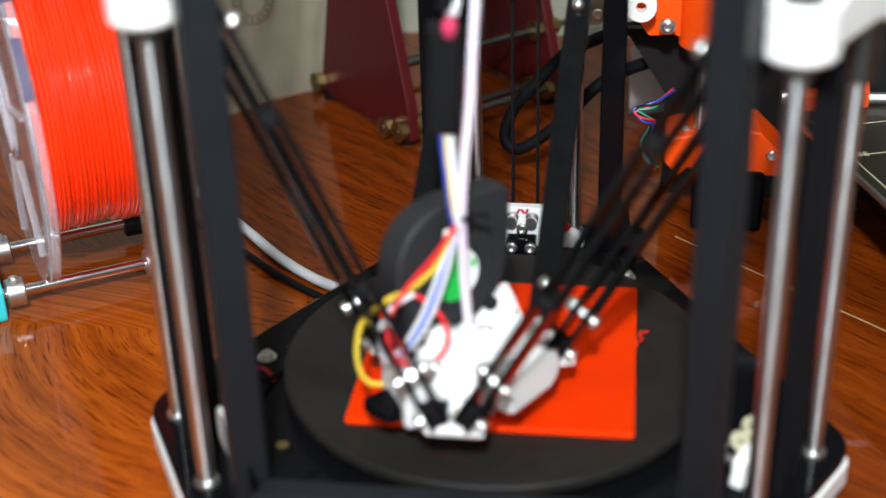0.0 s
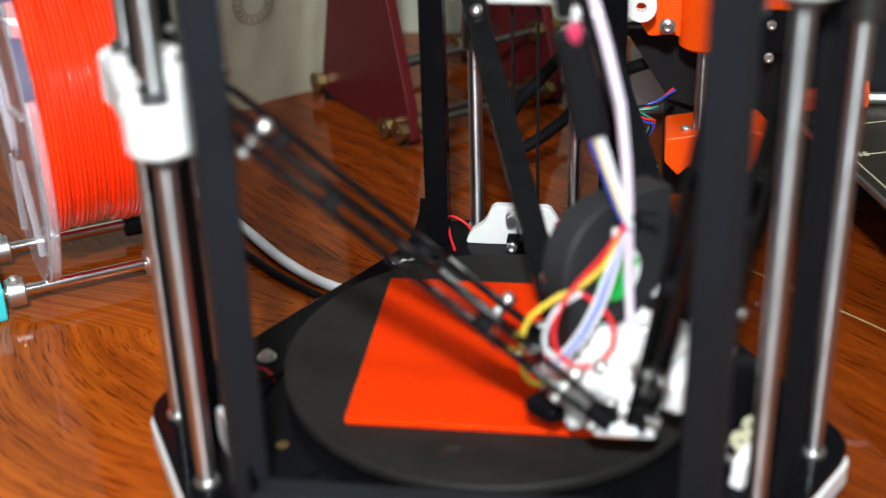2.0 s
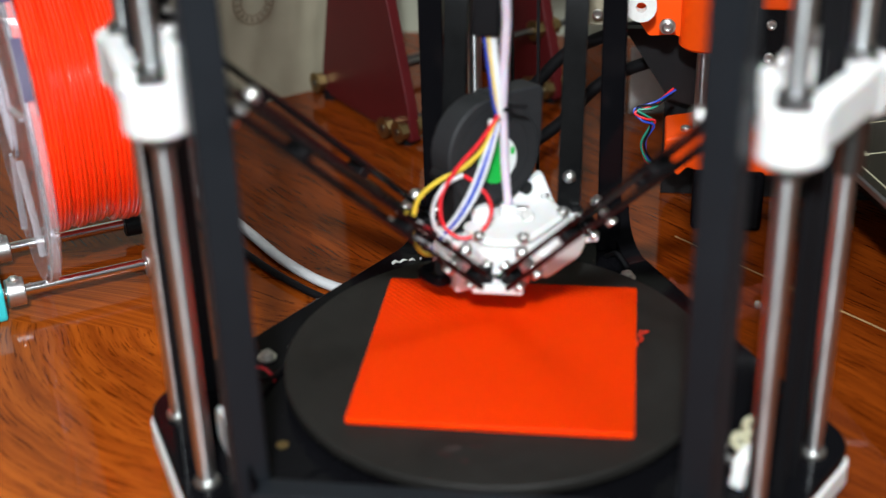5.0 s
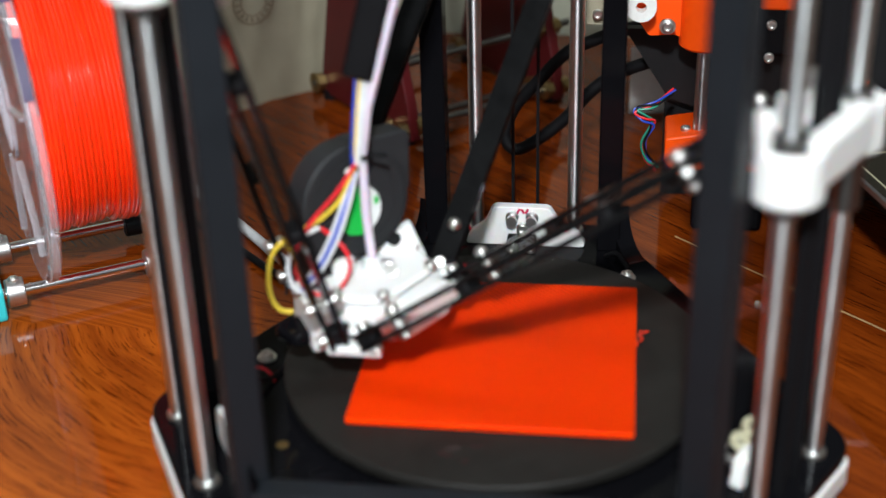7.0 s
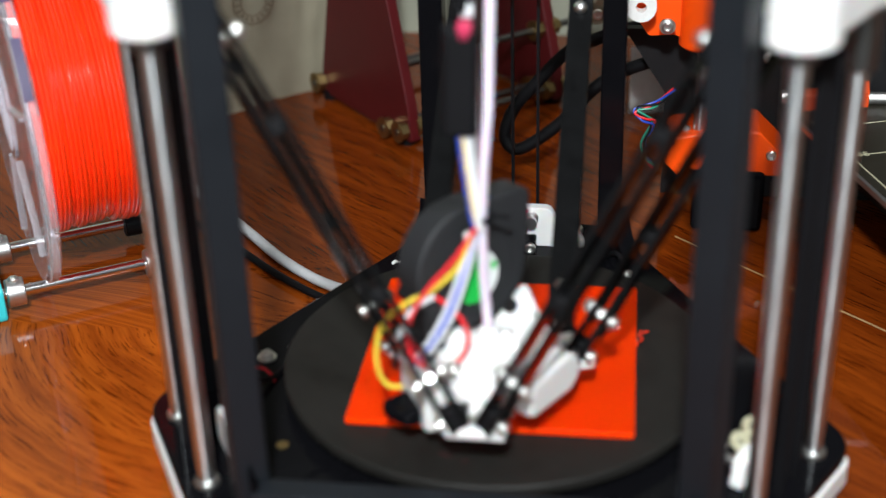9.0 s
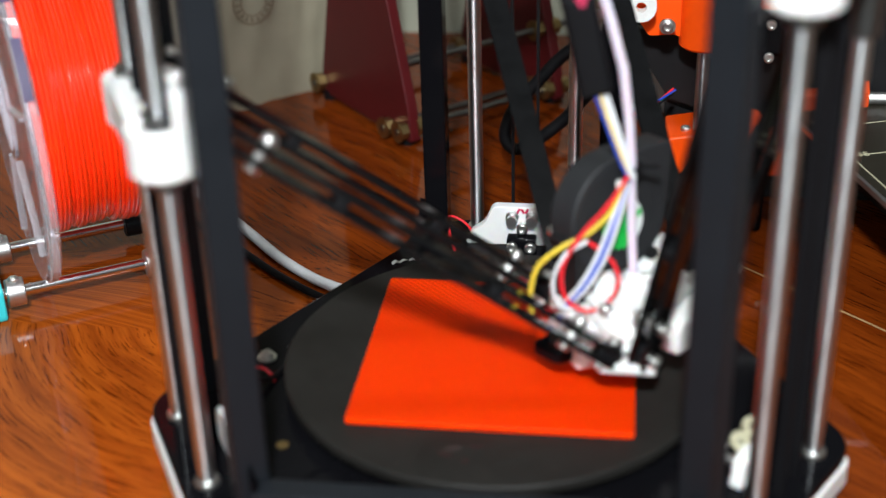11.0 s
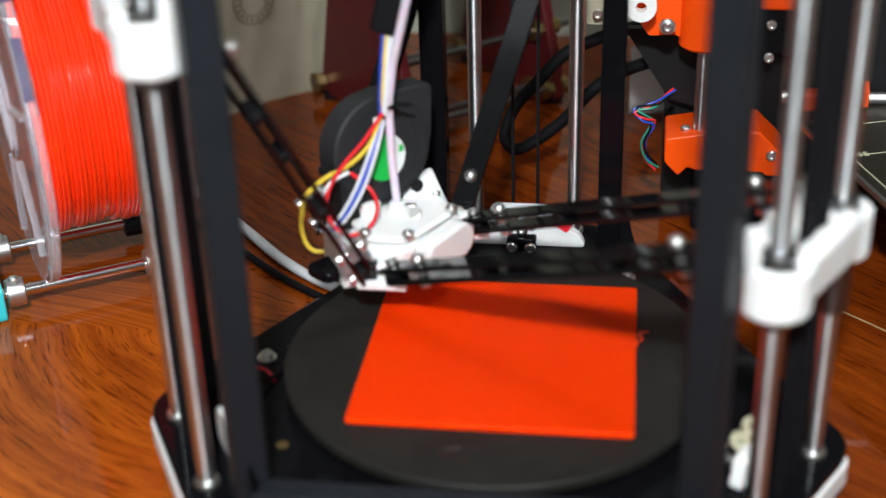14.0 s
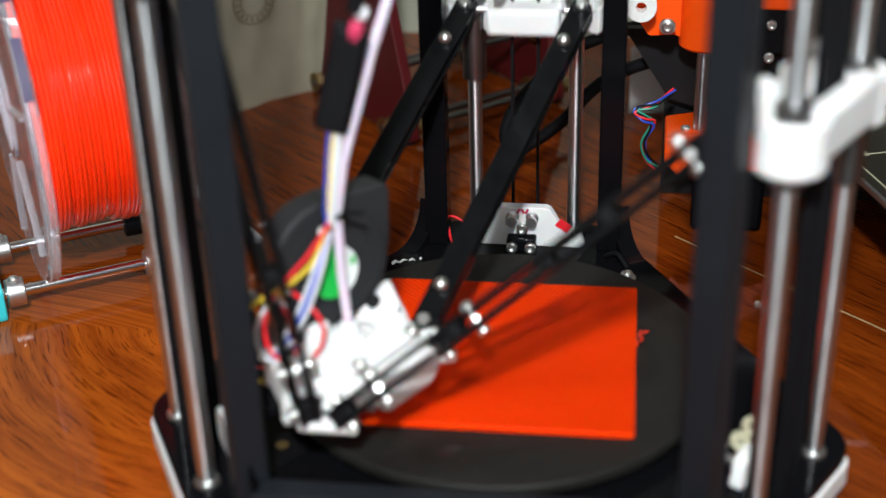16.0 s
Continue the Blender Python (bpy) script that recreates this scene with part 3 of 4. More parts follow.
    part("yellow_wire", Shape().tube(smooth_path(yellow), 0.00115, 8), YELLOW_WIRE, head)
    for k, mat, nm in ((0.0, WHITE_WIRE, "white_wire"), (0.0020, BLUE_WIRE, "blue_wire"), (0.0038, WHITE_WIRE, "white_wire")):
        pts = [(-0.004 + k * 0.3, -0.004, 0.094), (-0.0095 + k * 0.8, -0.010, 0.079), (-0.0150 + k, -0.0165, 0.065), (-0.0215 + k, -0.020, 0.053), (-0.0285 + k, -0.0195, 0.0435),
               (-0.0330 + k, -0.016, 0.0385)]
        part(nm, Shape().tube(smooth_path(pts), 0.00095, 8), mat, head)
    loop = [(-0.0195, -0.012, 0.070), (-0.0285, -0.017, 0.0655), (-0.0335, -0.019, 0.054), (-0.0315, -0.020, 0.043), (-0.025, -0.019, 0.039)]
    part("white_wire", Shape().tube(smooth_path(loop), 0.0010, 8), WHITE_WIRE, head)
    part("black_wire", Shape().tube(smooth_path([(-0.004, -0.002, 0.092), (-0.022, -0.008, 0.072), (-0.034, -0.010, 0.052), (-0.037, -0.014, 0.036)]), 0.0009, 8), RUBBER, head)
    part("wire_plug", Shape().box((0.0034, 0.0034, 0.0065), (-0.0062, -0.003, 0.0915)), PAPER, head, bevel=0.0005)
    part("cable_tie", Shape().lathe([(0.0034, -0.0009), (0.0044, -0.0009), (0.0044, 0.0009), (0.0034, 0.0009)], 20, Matrix.Translation((-0.0012, 0.0012, 0.1)), True), RUBBER, head)
    part("cable_tie_tail", Shape().box((0.009, 0.0016, 0.0012), (0.0058, 0.0002, 0.1008)), RUBBER, head)
    return head


def build_harness():
    """Wires above the cable tie; z runs up along the feed tube."""
    h = part("wire_sleeve", Shape().prism(rounded([(-0.0090, -0.0045), (0.0050, -0.0045), (0.0050, 0.0045), (-0.0090, 0.0045)], 0.0035, 4), 0.036, 0.078,
                                          Matrix.Translation((-0.0072, 0.001, 0))), RUBBER, printer, "black wire sleeve with plugs", 0.001)
    for n, (mat, nm) in enumerate(((BLUE_WIRE, "blue_wire"), (YELLOW_WIRE, "yellow_wire"), (WHITE_WIRE, "white_wire"), (WHITE_WIRE, "white_wire"))):
        x = -0.0032 + n * 0.0011
        w = smooth_path([(x * 0.7, -0.003 + 0.0006 * (n % 2), -0.004), (x - 0.001, -0.003, 0.004), (x * 1.2 - 0.0030, -0.002, 0.019), (x * 1.4 - 0.0056, 0.0, 0.039)])
        part(nm, Shape().tube(w, 0.00095, 8), mat, h)
    part("plug", Shape().box((0.0055, 0.005, 0.008), (-0.0075, -0.001, 0.078)), PINK, h, "pink wire plug", 0.001)
    part("plug", Shape().box((0.006, 0.005, 0.006), (-0.0135, 0.001, 0.077)), RUBBER, h, "black wire plug", 0.001)
    part("plug", Shape().box((0.005, 0.004, 0.005), (-0.007, 0.002, 0.085)), WHITE_WIRE, h, "white wire plug", 0.001)
    part("wire_bundle", Shape().tube(smooth_path([(-0.010, 0.001, 0.085), (-0.008, 0.001, 0.12), (-0.004, 0.001, 0.18), (-0.003, 0, 0.26)]), 0.0032, 10), RUBBER, h)
    return h


carriages = [build_carriage(i) for i in range(3)]
arms = [[build_arm() for k in (-1, 1)] for i in range(3)]
head = build_head()
harness = build_harness()

HEIGHTS = (0.044, 0.072, 0.1, 0.122, 0.144, 0.166, 0.190, 0.216, 0.25, 0.30, 0.36, 0.43)
SEGMENTS = len(HEIGHTS) - 1


def tube_curve(p):
    """Where the feed tube runs when the head is at p: it bends back to the middle higher up."""
    out = []
    for z in HEIGHTS:
        u = min(1, max(0, (z - 0.088) / 0.25))
        g = u * u * (3 - 2 * u)
        sway = 0.0025 * math.sin(math.pi * min(1, max(0, (z - 0.044) / 0.10)))
        out.append(Vector((p.x * (1 - g) + 0.0022 - sway, p.y * (1 - g) + 0.001, z)))
    return out


def tube_piece(n):
    reach = max((c[n + 1] - c[n]).length for c in (tube_curve(Vector((x, y, 0))) for x in (-0.06, 0.06) for y in (-0.06, 0.06))) + 0.0008
    return part("tube_segment", Shape().lathe([(0.0013, -0.0008), (0.0021, -0.0008), (0.0021, reach), (0.0013, reach)], 16, closed=True), TUBE, printer)


pieces = [tube_piece(n) for n in range(SEGMENTS)]

# ---- filament spool on its stand ----
AXIS = 32.0


def build_spool():
    m = Matrix.Translation((-0.2806, 0.1133, 0.0717)) @ pose(0, 0, 0, 0, 0, AXIS) @ pose(0, 0, 0, 0, 90, 0)
    spool = holder("filament_spool", "clear plastic spool wound with bright orange filament", "spool", m=m)
    profile, pitch, count = [(0.045, 0.005)], 0.00237, 27
    rnd = random.Random(4)
    for i in range(count):
        r0 = 0.0722 + rnd.uniform(-0.0013, 0.0009) + 0.0008 * math.sin(i * 0.37) - (0.0012 if rnd.random() < 0.18 else 0)
        for a in (-80, -45, 0, 45, 80):
            profile.append((r0 + 0.0013 * math.cos(radians(a)), 0.0060 + pitch * i + 0.00117 * math.sin(radians(a))))
    profile.append((0.045, 0.0058 + pitch * count))
    part("winding", Shape().lathe(profile, 96), FILAMENT, spool, "orange filament wound in tight coils")
    for z in (0.0, 0.0705):
        part("flange", Shape().lathe([(0.028, z), (0.0985, z), (0.1, z + 0.0012), (0.1, z + 0.0066), (0.0985, z + 0.0076), (0.0965, z + 0.0076), (0.096, z + 0.003), (0.028, z + 0.003)], 96, closed=True),
             CLEAR, spool, "clear acrylic flange").visible_shadow = False
        for a in range(15, 375, 60):
            part("flange_rib", Shape().box((0.055, 0.002, 0.0022), (0.062, 0, z - 0.0009), pose(0, 0, 0, 0, 0, a)), CLEAR, spool).visible_shadow = False
    part("hub", Shape().lathe([(0.026, -0.001), (0.030, -0.001), (0.030, 0.075), (0.026, 0.075)], 48, closed=True), CLEAR, spool).visible_shadow = False
    part("hub_lining", Shape().lathe([(0.0305, 0.006), (0.0445, 0.006), (0.0445, 0.069), (0.0305, 0.069)], 48, closed=True), RED_WIRE, spool, "red inner layer seen through the flange")
    for a0, a1 in ((206, 221), (232, 250)):
        part("edge_label", Shape().lathe([(0.1002, 0.0015), (0.1004, 0.0015), (0.1004, 0.0062), (0.1002, 0.0062)], 12, None, True, a0, a1), PURPLE, spool, "violet label on the flange edge")


build_spool()


def build_stand():
    m = Matrix.Translation((-0.2725, 0.0849, TABLE)) @ pose(0, 0, 0, 0, 0, AXIS)
    stand = holder("spool_stand", "spool stand with chrome rods and cyan printed ends", "spool stand", m=m)
    sep, h = 0.0556, 0.0125
    for y in (0, sep):
        part("stand_rod", Shape().rod((-0.024, y, h), (0.094, y, h), 0.0032, 20), POLISHED, stand)
        for x in (-0.012, 0.066):
            part("collar", Shape().lathe([(0.0032, 0), (0.0074, 0), (0.008, 0.0006), (0.008, 0.0094), (0.0074, 0.010), (0.0032, 0.010)], 28,
                                         Matrix.Translation((x, y, h)) @ pose(0, 0, 0, 0, 90, 0), True), ALU if x < 0 or y == 0 else RUBBER, stand)
            part("grub_screw", SCREW, STEEL, stand, m=pose(x + 0.005, y, h + 0.0068, 0, 0, 0))
    for x in (-0.0225, 0.083):
        out = rounded([(-0.010, 0.0), (0.006, 0.0), (0.010, 0.006), (sep - 0.010, 0.006), (sep - 0.006, 0.0), (sep + 0.010, 0.0), (sep + 0.010, 0.020), (sep - 0.004, 0.026), (0.004, 0.026), (-0.010, 0.020)], 0.004)
        part("stand_end", Shape().prism(out, 0, 0.0085, Matrix.Translation((x, 0, 0)) @ Matrix(((0, 0, 1, 0), (1, 0, 0, 0), (0, 1, 0, 0), (0, 0, 0, 1)))), CYAN, stand,
             "cyan printed stand end", 0.001)


build_stand()


# ---- on the table, behind and beside the printer ----
def build_cable():
    pts = [(-0.235, 0.252, TABLE + 0.004), (-0.205, 0.214, TABLE + 0.004), (-0.1726, 0.1799, TABLE + 0.004), (-0.1432, 0.1470, TABLE + 0.004), (-0.1147, 0.1230, TABLE + 0.004),
           (-0.085, 0.108, TABLE + 0.004)]
    tagged(part("white_cable", Shape().tube(smooth_path(pts), 0.0031, 12), WHITE_WIRE), "thick white cable lying on the wooden table", "cable")
    pts = [(-0.215, 0.196, TABLE + 0.003), (-0.178, 0.164, TABLE + 0.003), (-0.146, 0.134, TABLE + 0.003), (-0.118, 0.112, TABLE + 0.003), (-0.09, 0.095, TABLE + 0.003)]
    tagged(part("black_cable", Shape().tube(smooth_path(pts), 0.0022, 10), RUBBER), "thin black cable lying on the wooden table", "cable")


build_cable()
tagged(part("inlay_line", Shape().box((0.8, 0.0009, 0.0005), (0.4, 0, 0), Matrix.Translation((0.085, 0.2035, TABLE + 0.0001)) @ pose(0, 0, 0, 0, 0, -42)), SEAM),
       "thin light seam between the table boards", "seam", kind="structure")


def build_wiring():
    part("red_wire", Shape().tube(smooth_path([(-0.0362, 0.117, -0.009), (-0.0405, 0.128, -0.004), (-0.0415, 0.138, 0.001), (-0.034, 0.1385, -0.002), (-0.028, 0.134, -0.006)]), 0.0007, 8), RED_WIRE, printer)
    part("red_wire", Shape().tube(smooth_path([(-0.120, -0.012, -0.009), (-0.112, -0.0125, -0.006), (-0.1065, -0.014, -0.0085), (-0.104, -0.018, -0.0095)]), 0.0007, 8), RED_WIRE, printer)
    part("black_wire", Shape().tube(smooth_path([(-0.118, -0.030, -0.009), (-0.110, -0.026, -0.005), (-0.105, -0.018, -0.008), (-0.102, -0.006, -0.009)]), 0.0012, 8), RUBBER, printer)
    part("black_wire", Shape().tube(smooth_path([(0.046, 0.118, -0.009), (0.052, 0.112, -0.004), (0.058, 0.104, -0.008)]), 0.0012, 8), RUBBER, printer)
    # clamps that hold the bed, tape scraps, a cut-out ring
    for x, y, sx, sy, a in ((-0.0665, 0.1015, 0.0042, 0.0022, 30), (-0.0625, 0.1035, 0.0050, 0.0010, 42), (-0.0580, 0.1050, 0.0032, 0.0009, 12), (-0.0535, 0.107, 0.0018, 0.0007, 60)):
        flake = Shape()
        flake.add([(-sx / 2, -sy / 2, 0), (0, -sy / 2, 0.0011), (sx / 2, -sy / 3, 0.0002), (sx / 2, sy / 2, 0), (0, sy / 2, 0.0014), (-sx / 2, sy / 3, 0.0004),
                   (-sx / 2, -sy / 2, 0.0003), (0, -sy / 2, 0.0014), (sx / 2, -sy / 3, 0.0005), (sx / 2, sy / 2, 0.0003), (0, sy / 2, 0.0017), (-sx / 2, sy / 3, 0.0007)],
                  [(0, 1, 4, 5), (1, 2, 3, 4), (6, 7, 10, 11), (7, 8, 9, 10)] + [(q, (q + 1) % 6, (q + 1) % 6 + 6, q + 6) for q in range(6)],
                  Matrix.Translation((x, y, BASE)) @ pose(0, 0, 0, 0, 0, a))
        part("tape_scrap", flake, PAPER, printer, "crinkled scrap of white tape")
    part("yellow_mark", Shape().cyl(0.0028, BASE, BASE + 0.0006, 16, Matrix.Translation((-0.088, -0.067, 0))), BRASS, printer)
    part("ring", Shape().lathe([(0.010, BASE), (0.0112, BASE), (0.0112, BASE + 0.0012), (0.010, BASE + 0.0012)], 32, Matrix.Translation((-0.0625, -0.092, 0)), True), GLOSS, printer)
    part("ring", Shape().lathe([(0.010, BASE), (0.0112, BASE), (0.0112, BASE + 0.0012), (0.010, BASE + 0.0012)], 32, Matrix.Translation((0.05, -0.095, 0)), True), GLOSS, printer)
    # plug at the foot of the tower beside the bed
    for x, y, z in ((0.1127, -0.0600, 0.010), (0.1080, -0.0640, 0.005)):
        part("spring", Shape().lathe([(0.002, -0.0016), (0.004, -0.0016), (0.004, 0.0016), (0.002, 0.0016)], 16, Matrix.Translation((x, y, z)) @ pose(0, 0, 0, 75, 0, 30), True), MARK, printer, "cream spring end")


build_wiring()


def build_specks():
    """Crumbs and scratches on the base plate and bed."""
    rnd = random.Random(11)
    for name, mat, count, z, r0, r1 in (("base_crumbs", PAPER, 55, BASE, 0.101, 0.122), ("bed_crumbs", ALU, 26, 0.0, 0.02, 0.097)):
        s = Shape()
        for i in range(count):
            a, r = rnd.uniform(0, 6.283), rnd.uniform(r0, r1)
            if r > 0.115 and not any(abs(math.degrees(a) - c) < 22 for c in (90, 210, 330)):
                r = rnd.uniform(0.102, 0.113)
            k = rnd.uniform(0.00006, 0.00016)
            s.box((k * rnd.uniform(1, 3), k, k * 0.6), (0, 0, 0), Matrix.Translation((r * math.cos(a), r * math.sin(a), z + k * 0.3)) @ pose(0, 0, 0, 0, 0, rnd.uniform(0, 180)))
        tagged(part(name, s, mat, printer), kind="stuff")
    for k in range(4):
        a = Vector((-0.012 + k * 0.004 + rnd.uniform(-0.002, 0.002), -0.078 + rnd.uniform(-0.006, 0.006), 0.0002))
        b = a + Vector((rnd.uniform(-0.008, 0.010), rnd.uniform(-0.004, 0.004), 0))
        part("scratch", Shape().rod(a, b, 0.00013, 5), MAROON, printer)


build_specks()


def build_wisp():
    rnd = random.Random(7)
    strand = holder("plastic_wisp", "loose curl of orange plastic beside the print", "plastic scrap", m=Matrix.Translation((0.0655, 0.022, 0)))
    for k in range(3):
        pts = [Vector((0.0, 0.004 * k - 0.004, 0.001))]
        for i in range(6):
            pts.append(pts[-1] + Vector((rnd.uniform(-0.0008, 0.0016), rnd.uniform(-0.003, 0.002), rnd.uniform(-0.0004, 0.001))))
            pts[-1].z = max(pts[-1].z, 0.0006)
        part("strand", Shape().tube(smooth_path(pts, 5), 0.00035, 6), FILAMENT, strand)


build_wisp()


def build_sack():
    a, b = Vector((-0.262, 0.342, 0)), Vector((-0.158, 0.4505, 0))
    u = (b - a).normalized()
    w = Vector((-u.y, u.x, 0))
    size = (b - a).length
    s = Shape()
    nx, nz, top = 40, 36, 0.24
    rows = []
    for side in (0, 1):
        for j in range(nz + 1):
            for i in range(nx + 1):
                x, z = i / nx * size, TABLE + top * j / nz
                fold = 0.006 * noise.noise(Vector((x * 22, z * 9, side * 5))) + 0.003 * noise.noise(Vector((x * 60, z * 30, 3)))
                belly = 0.030 * math.sin(math.pi * i / nx) * (0.6 + 0.4 * math.cos(j / nz * 1.3))
                p = a + u * x + w * ((fold if side else -fold) + (0.06 + belly if side else 0.004 - 0.12 * belly)) + UP * (z)
                rows.append(p)
    n = (nx + 1) * (nz + 1)
    f = []
    for side in (0, 1):
        for j in range(nz):
            for i in range(nx):
                q = side * n + j * (nx + 1) + i
                f.append((q, q + 1, q + nx + 2, q + nx + 1))
    for j in range(nz):
        for i in (0, nx):
            q = j * (nx + 1) + i
            f.append((q, q + nx + 1, q + nx + 1 + n, q + n))
    for i in range(nx):
        for j in (0, nz):
            q = j * (nx + 1) + i
            f.append((q, q + 1, q + 1 + n, q + n))
    s.add(rows, f)
    sack = tagged(part("cloth_sack", s, SACK), "off-white cloth sack with a round brown stamp, standing on the table", "sack")
    # stamp: two rings and short bars
    face = Matrix.Translation(a + u * 0.0605 + w * -0.0065 + UP * 0.0425) @ pose(0, 0, 0, 0, 0, math.degrees(math.atan2(u.y, u.x))) @ pose(0, 0, 0, 90, 0, 0)
    for r0, r1 in ((0.0160, 0.0169), (0.0100, 0.0106)):
        part("stamp_ring", Shape().lathe([(r0, 0), (r1, 0), (r1, 0.0005), (r0, 0.0005)], 48, face, True), INK, sack, "brown stamped ring")
    for k in range(18):
        t = face @ pose(0, 0, 0, 0, 0, 20 * k)
        part("stamp_bar", Shape().box((0.0030, 0.0012, 0.0005), (0.0133, 0, 0.00025), t), INK, sack)


build_sack()


def build_red_machine():
    """Two tapered boards joined by threaded rods."""
    A, B = Vector((-0.1734, 0.4122, 0)), Vector((-0.0904, 0.3201, 0))
    u = (B - A).normalized()
    w = Vector((-u.y, u.x, 0))
    if w.x < 0:
        w = -w
    size = (B - A).length
    gap = 0.126
    machine = holder("red_frame_machine", "maroon board frame with threaded rods and brass nuts", "machine")
    out = rounded([(0, TABLE + 0.004), (size, TABLE + 0.004), (size - 0.004, -0.01), (size - 0.030, 0.075), (size - 0.034, 0.30), (0.024, 0.30), (0.021, 0.06), (0.002, -0.016)], 0.003, 2)
    for d in (0, gap):
        o = A + w * d
        m = Matrix((( u.x, 0, w.x, o.x), (u.y, 0, w.y, o.y), (0, 1, 0, 0), (0, 0, 0, 1)))
        part("side_board", Shape().prism(out, -0.004, 0.004, m), MAROON, machine, bevel=0.0008)
        for x in (0.006, size - 0.012):
            part("board_foot", Shape().cyl(0.006, TABLE, TABLE + 0.006, 16, Matrix.Translation(o + u * x)), RUBBER, machine)
    for x, z, front in ((size - 0.006, -0.027, 1), (0.004, -0.026, 1), (size - 0.018, 0.015, 0), (size * 0.8, -0.030, 1)):
        p = A + u * x + UP * z
        part("threaded_rod", Shape().rod(p - w * (0.013 if front else -0.004), p + w * (gap + 0.02), 0.0026, 14), BEARING, machine)
        for d in (-0.008, 0.0065, gap - 0.008, gap + 0.0065)[0 if front else 2:]:
            q = p + w * d
            part("brass_nut", Shape().lathe([(0.0026, -0.003), (0.0062, -0.003), (0.0062, 0.003), (0.0026, 0.003)], 6, along(q, q + w), True), BRASS, machine)
            part("washer", Shape().lathe([(0.0026, -0.0006), (0.0075, -0.0006), (0.0075, 0.0006), (0.0026, 0.0006)], 18, along(q - w * 0.0037, q + w), True), BRASS, machine)


build_red_machine()


def slab(outline, y, thick):
    """An upright plate: outline in x and z, its front face at y."""
    return Shape().prism(outline, -thick, 0, Matrix(((1, 0, 0, 0), (0, 0, -1, y), (0, 1, 0, 0), (0, 0, 0, 1))))


def build_orange_printer():
    p = holder("orange_printer", "black and orange frame 3D printer standing behind", "3D printer")
    # motor and orange lower mount
    part("motor", Shape().box((0.0422, 0.0422, 0.0385), (0.115, 0.233, TABLE + 0.0195)), GLOSS, p, bevel=0.003)
    low = slab(rounded([(0.0765, 0.0180), (0.0765, 0.003), (0.085, -0.006), (0.0905, 0.000), (0.101, -0.004), (0.147, -0.004), (0.147, 0.008), (0.131, 0.024), (0.110, 0.024)], 0.0018, 3), 0.216, 0.036)
    part("lower_mount", low, ORANGE, p, "orange printed motor mount", 0.001)
    part("screw", SCREW, STEEL, p, m=pose(0.1385, 0.2155, 0.010, 90, 0, 0))
    part("screw", SCREW, STEEL, p, m=pose(0.0885, 0.226, 0.0195, 0, 0, 0))
    part("smooth_rod", Shape().cyl(0.004, 0.02, 0.45, 20, Matrix.Translation((0.0965, 0.226, 0))), CHROME, p)
    part("lead_screw", Shape().cyl(0.004, 0.0, 0.45, 16, Matrix.Translation((0.122, 0.240, 0))), STEEL, p)
    part("frame_plate", slab([(0.076, TABLE), (0.30, TABLE), (0.30, 0.40), (0.094, 0.40), (0.094, 0.076), (0.076, 0.03)], 0.262, 0.006), BLACK, p, "black steel frame", 0.0008)
    part("frame_brace", Shape().prism([(0.050, 0.074), (0.094, 0.074), (0.094, 0.025), (0.078, 0.030)], 0, 0.006, Matrix(((1, 0, 0, 0), (0, 0, 1, 0.250), (0, 1, 0, 0), (0, 0, 0, 1)))), BLACK, p)
    # upper carriage
    up = slab(rounded([(0.0535, 0.125), (0.0545, 0.093), (0.0585, 0.088), (0.0645, 0.0795), (0.0795, 0.0805), (0.0845, 0.0775), (0.0845, 0.125)], 0.0015, 3), 0.222, 0.014)
    part("carriage_plate", up, ORANGE, p, "orange printed carriage", 0.0008)
    barrel = Shape().lathe([(0.0045, 0.073), (0.0135, 0.073), (0.0150, 0.0745), (0.0150, 0.135), (0.0045, 0.135)], 32, Matrix.Translation((0.0965, 0.226, 0)), True)
    part("bearing_holder", barrel, ORANGE, p, "orange bearing holder")
    part("screw", SCREW, STEEL, p, m=pose(0.0745, 0.2065, 0.0905, 90, 0, 0))
    part("washer", WASHER, STEEL, p, m=pose(0.0745, 0.2075, 0.0905, 90, 0, 0))
    part("pulley", Shape().lathe([(0.003, 0), (0.0085, 0), (0.0085, 0.001), (0.006, 0.0015), (0.006, 0.006), (0.0085, 0.0065), (0.0085, 0.0075), (0.003, 0.0075)], 28,
                                 Matrix.Translation((0.0595, 0.2075, 0.1035)) @ pose(0, 0, 0, 90, 0, 0), True), PAPER, p, "white idler pulley")
    part("wooden_plate", slab(rounded([(0.0275, 0.079), (0.0365, 0.079), (0.039, 0.083), (0.039, 0.15), (0.0275, 0.15)], 0.002, 3), 0.24, 0.004), SACK, p, "beige plate with a screw", 0.0005)
    part("screw", SCREW, STEEL, p, m=pose(0.0345, 0.2355, 0.0875, 90, 0, 0))
    part("x_rod", Shape().rod((0.03, 0.228, 0.118), (0.30, 0.228, 0.118), 0.004), CHROME, p)
    part("x_motor", Shape().box((0.04, 0.04, 0.035), (0.139, 0.262, 0.078)), GLOSS, p, bevel=0.003)
    part("x_end", Shape().box((0.024, 0.03, 0.03), (0.139, 0.255, 0.1045)), ORANGE, p, bevel=0.002)
    for z in (0.081, 0.061):
        part("screw", SCREW, STEEL, p, m=pose(0.1345, 0.2415, z, 90, 0, 0))
    # tie bar behind the bed
    part("orange_clip", Shape().box((0.012, 0.012, 0.014), (0.1625, 0.25, 0.030)), ORANGE, p, bevel=0.001)
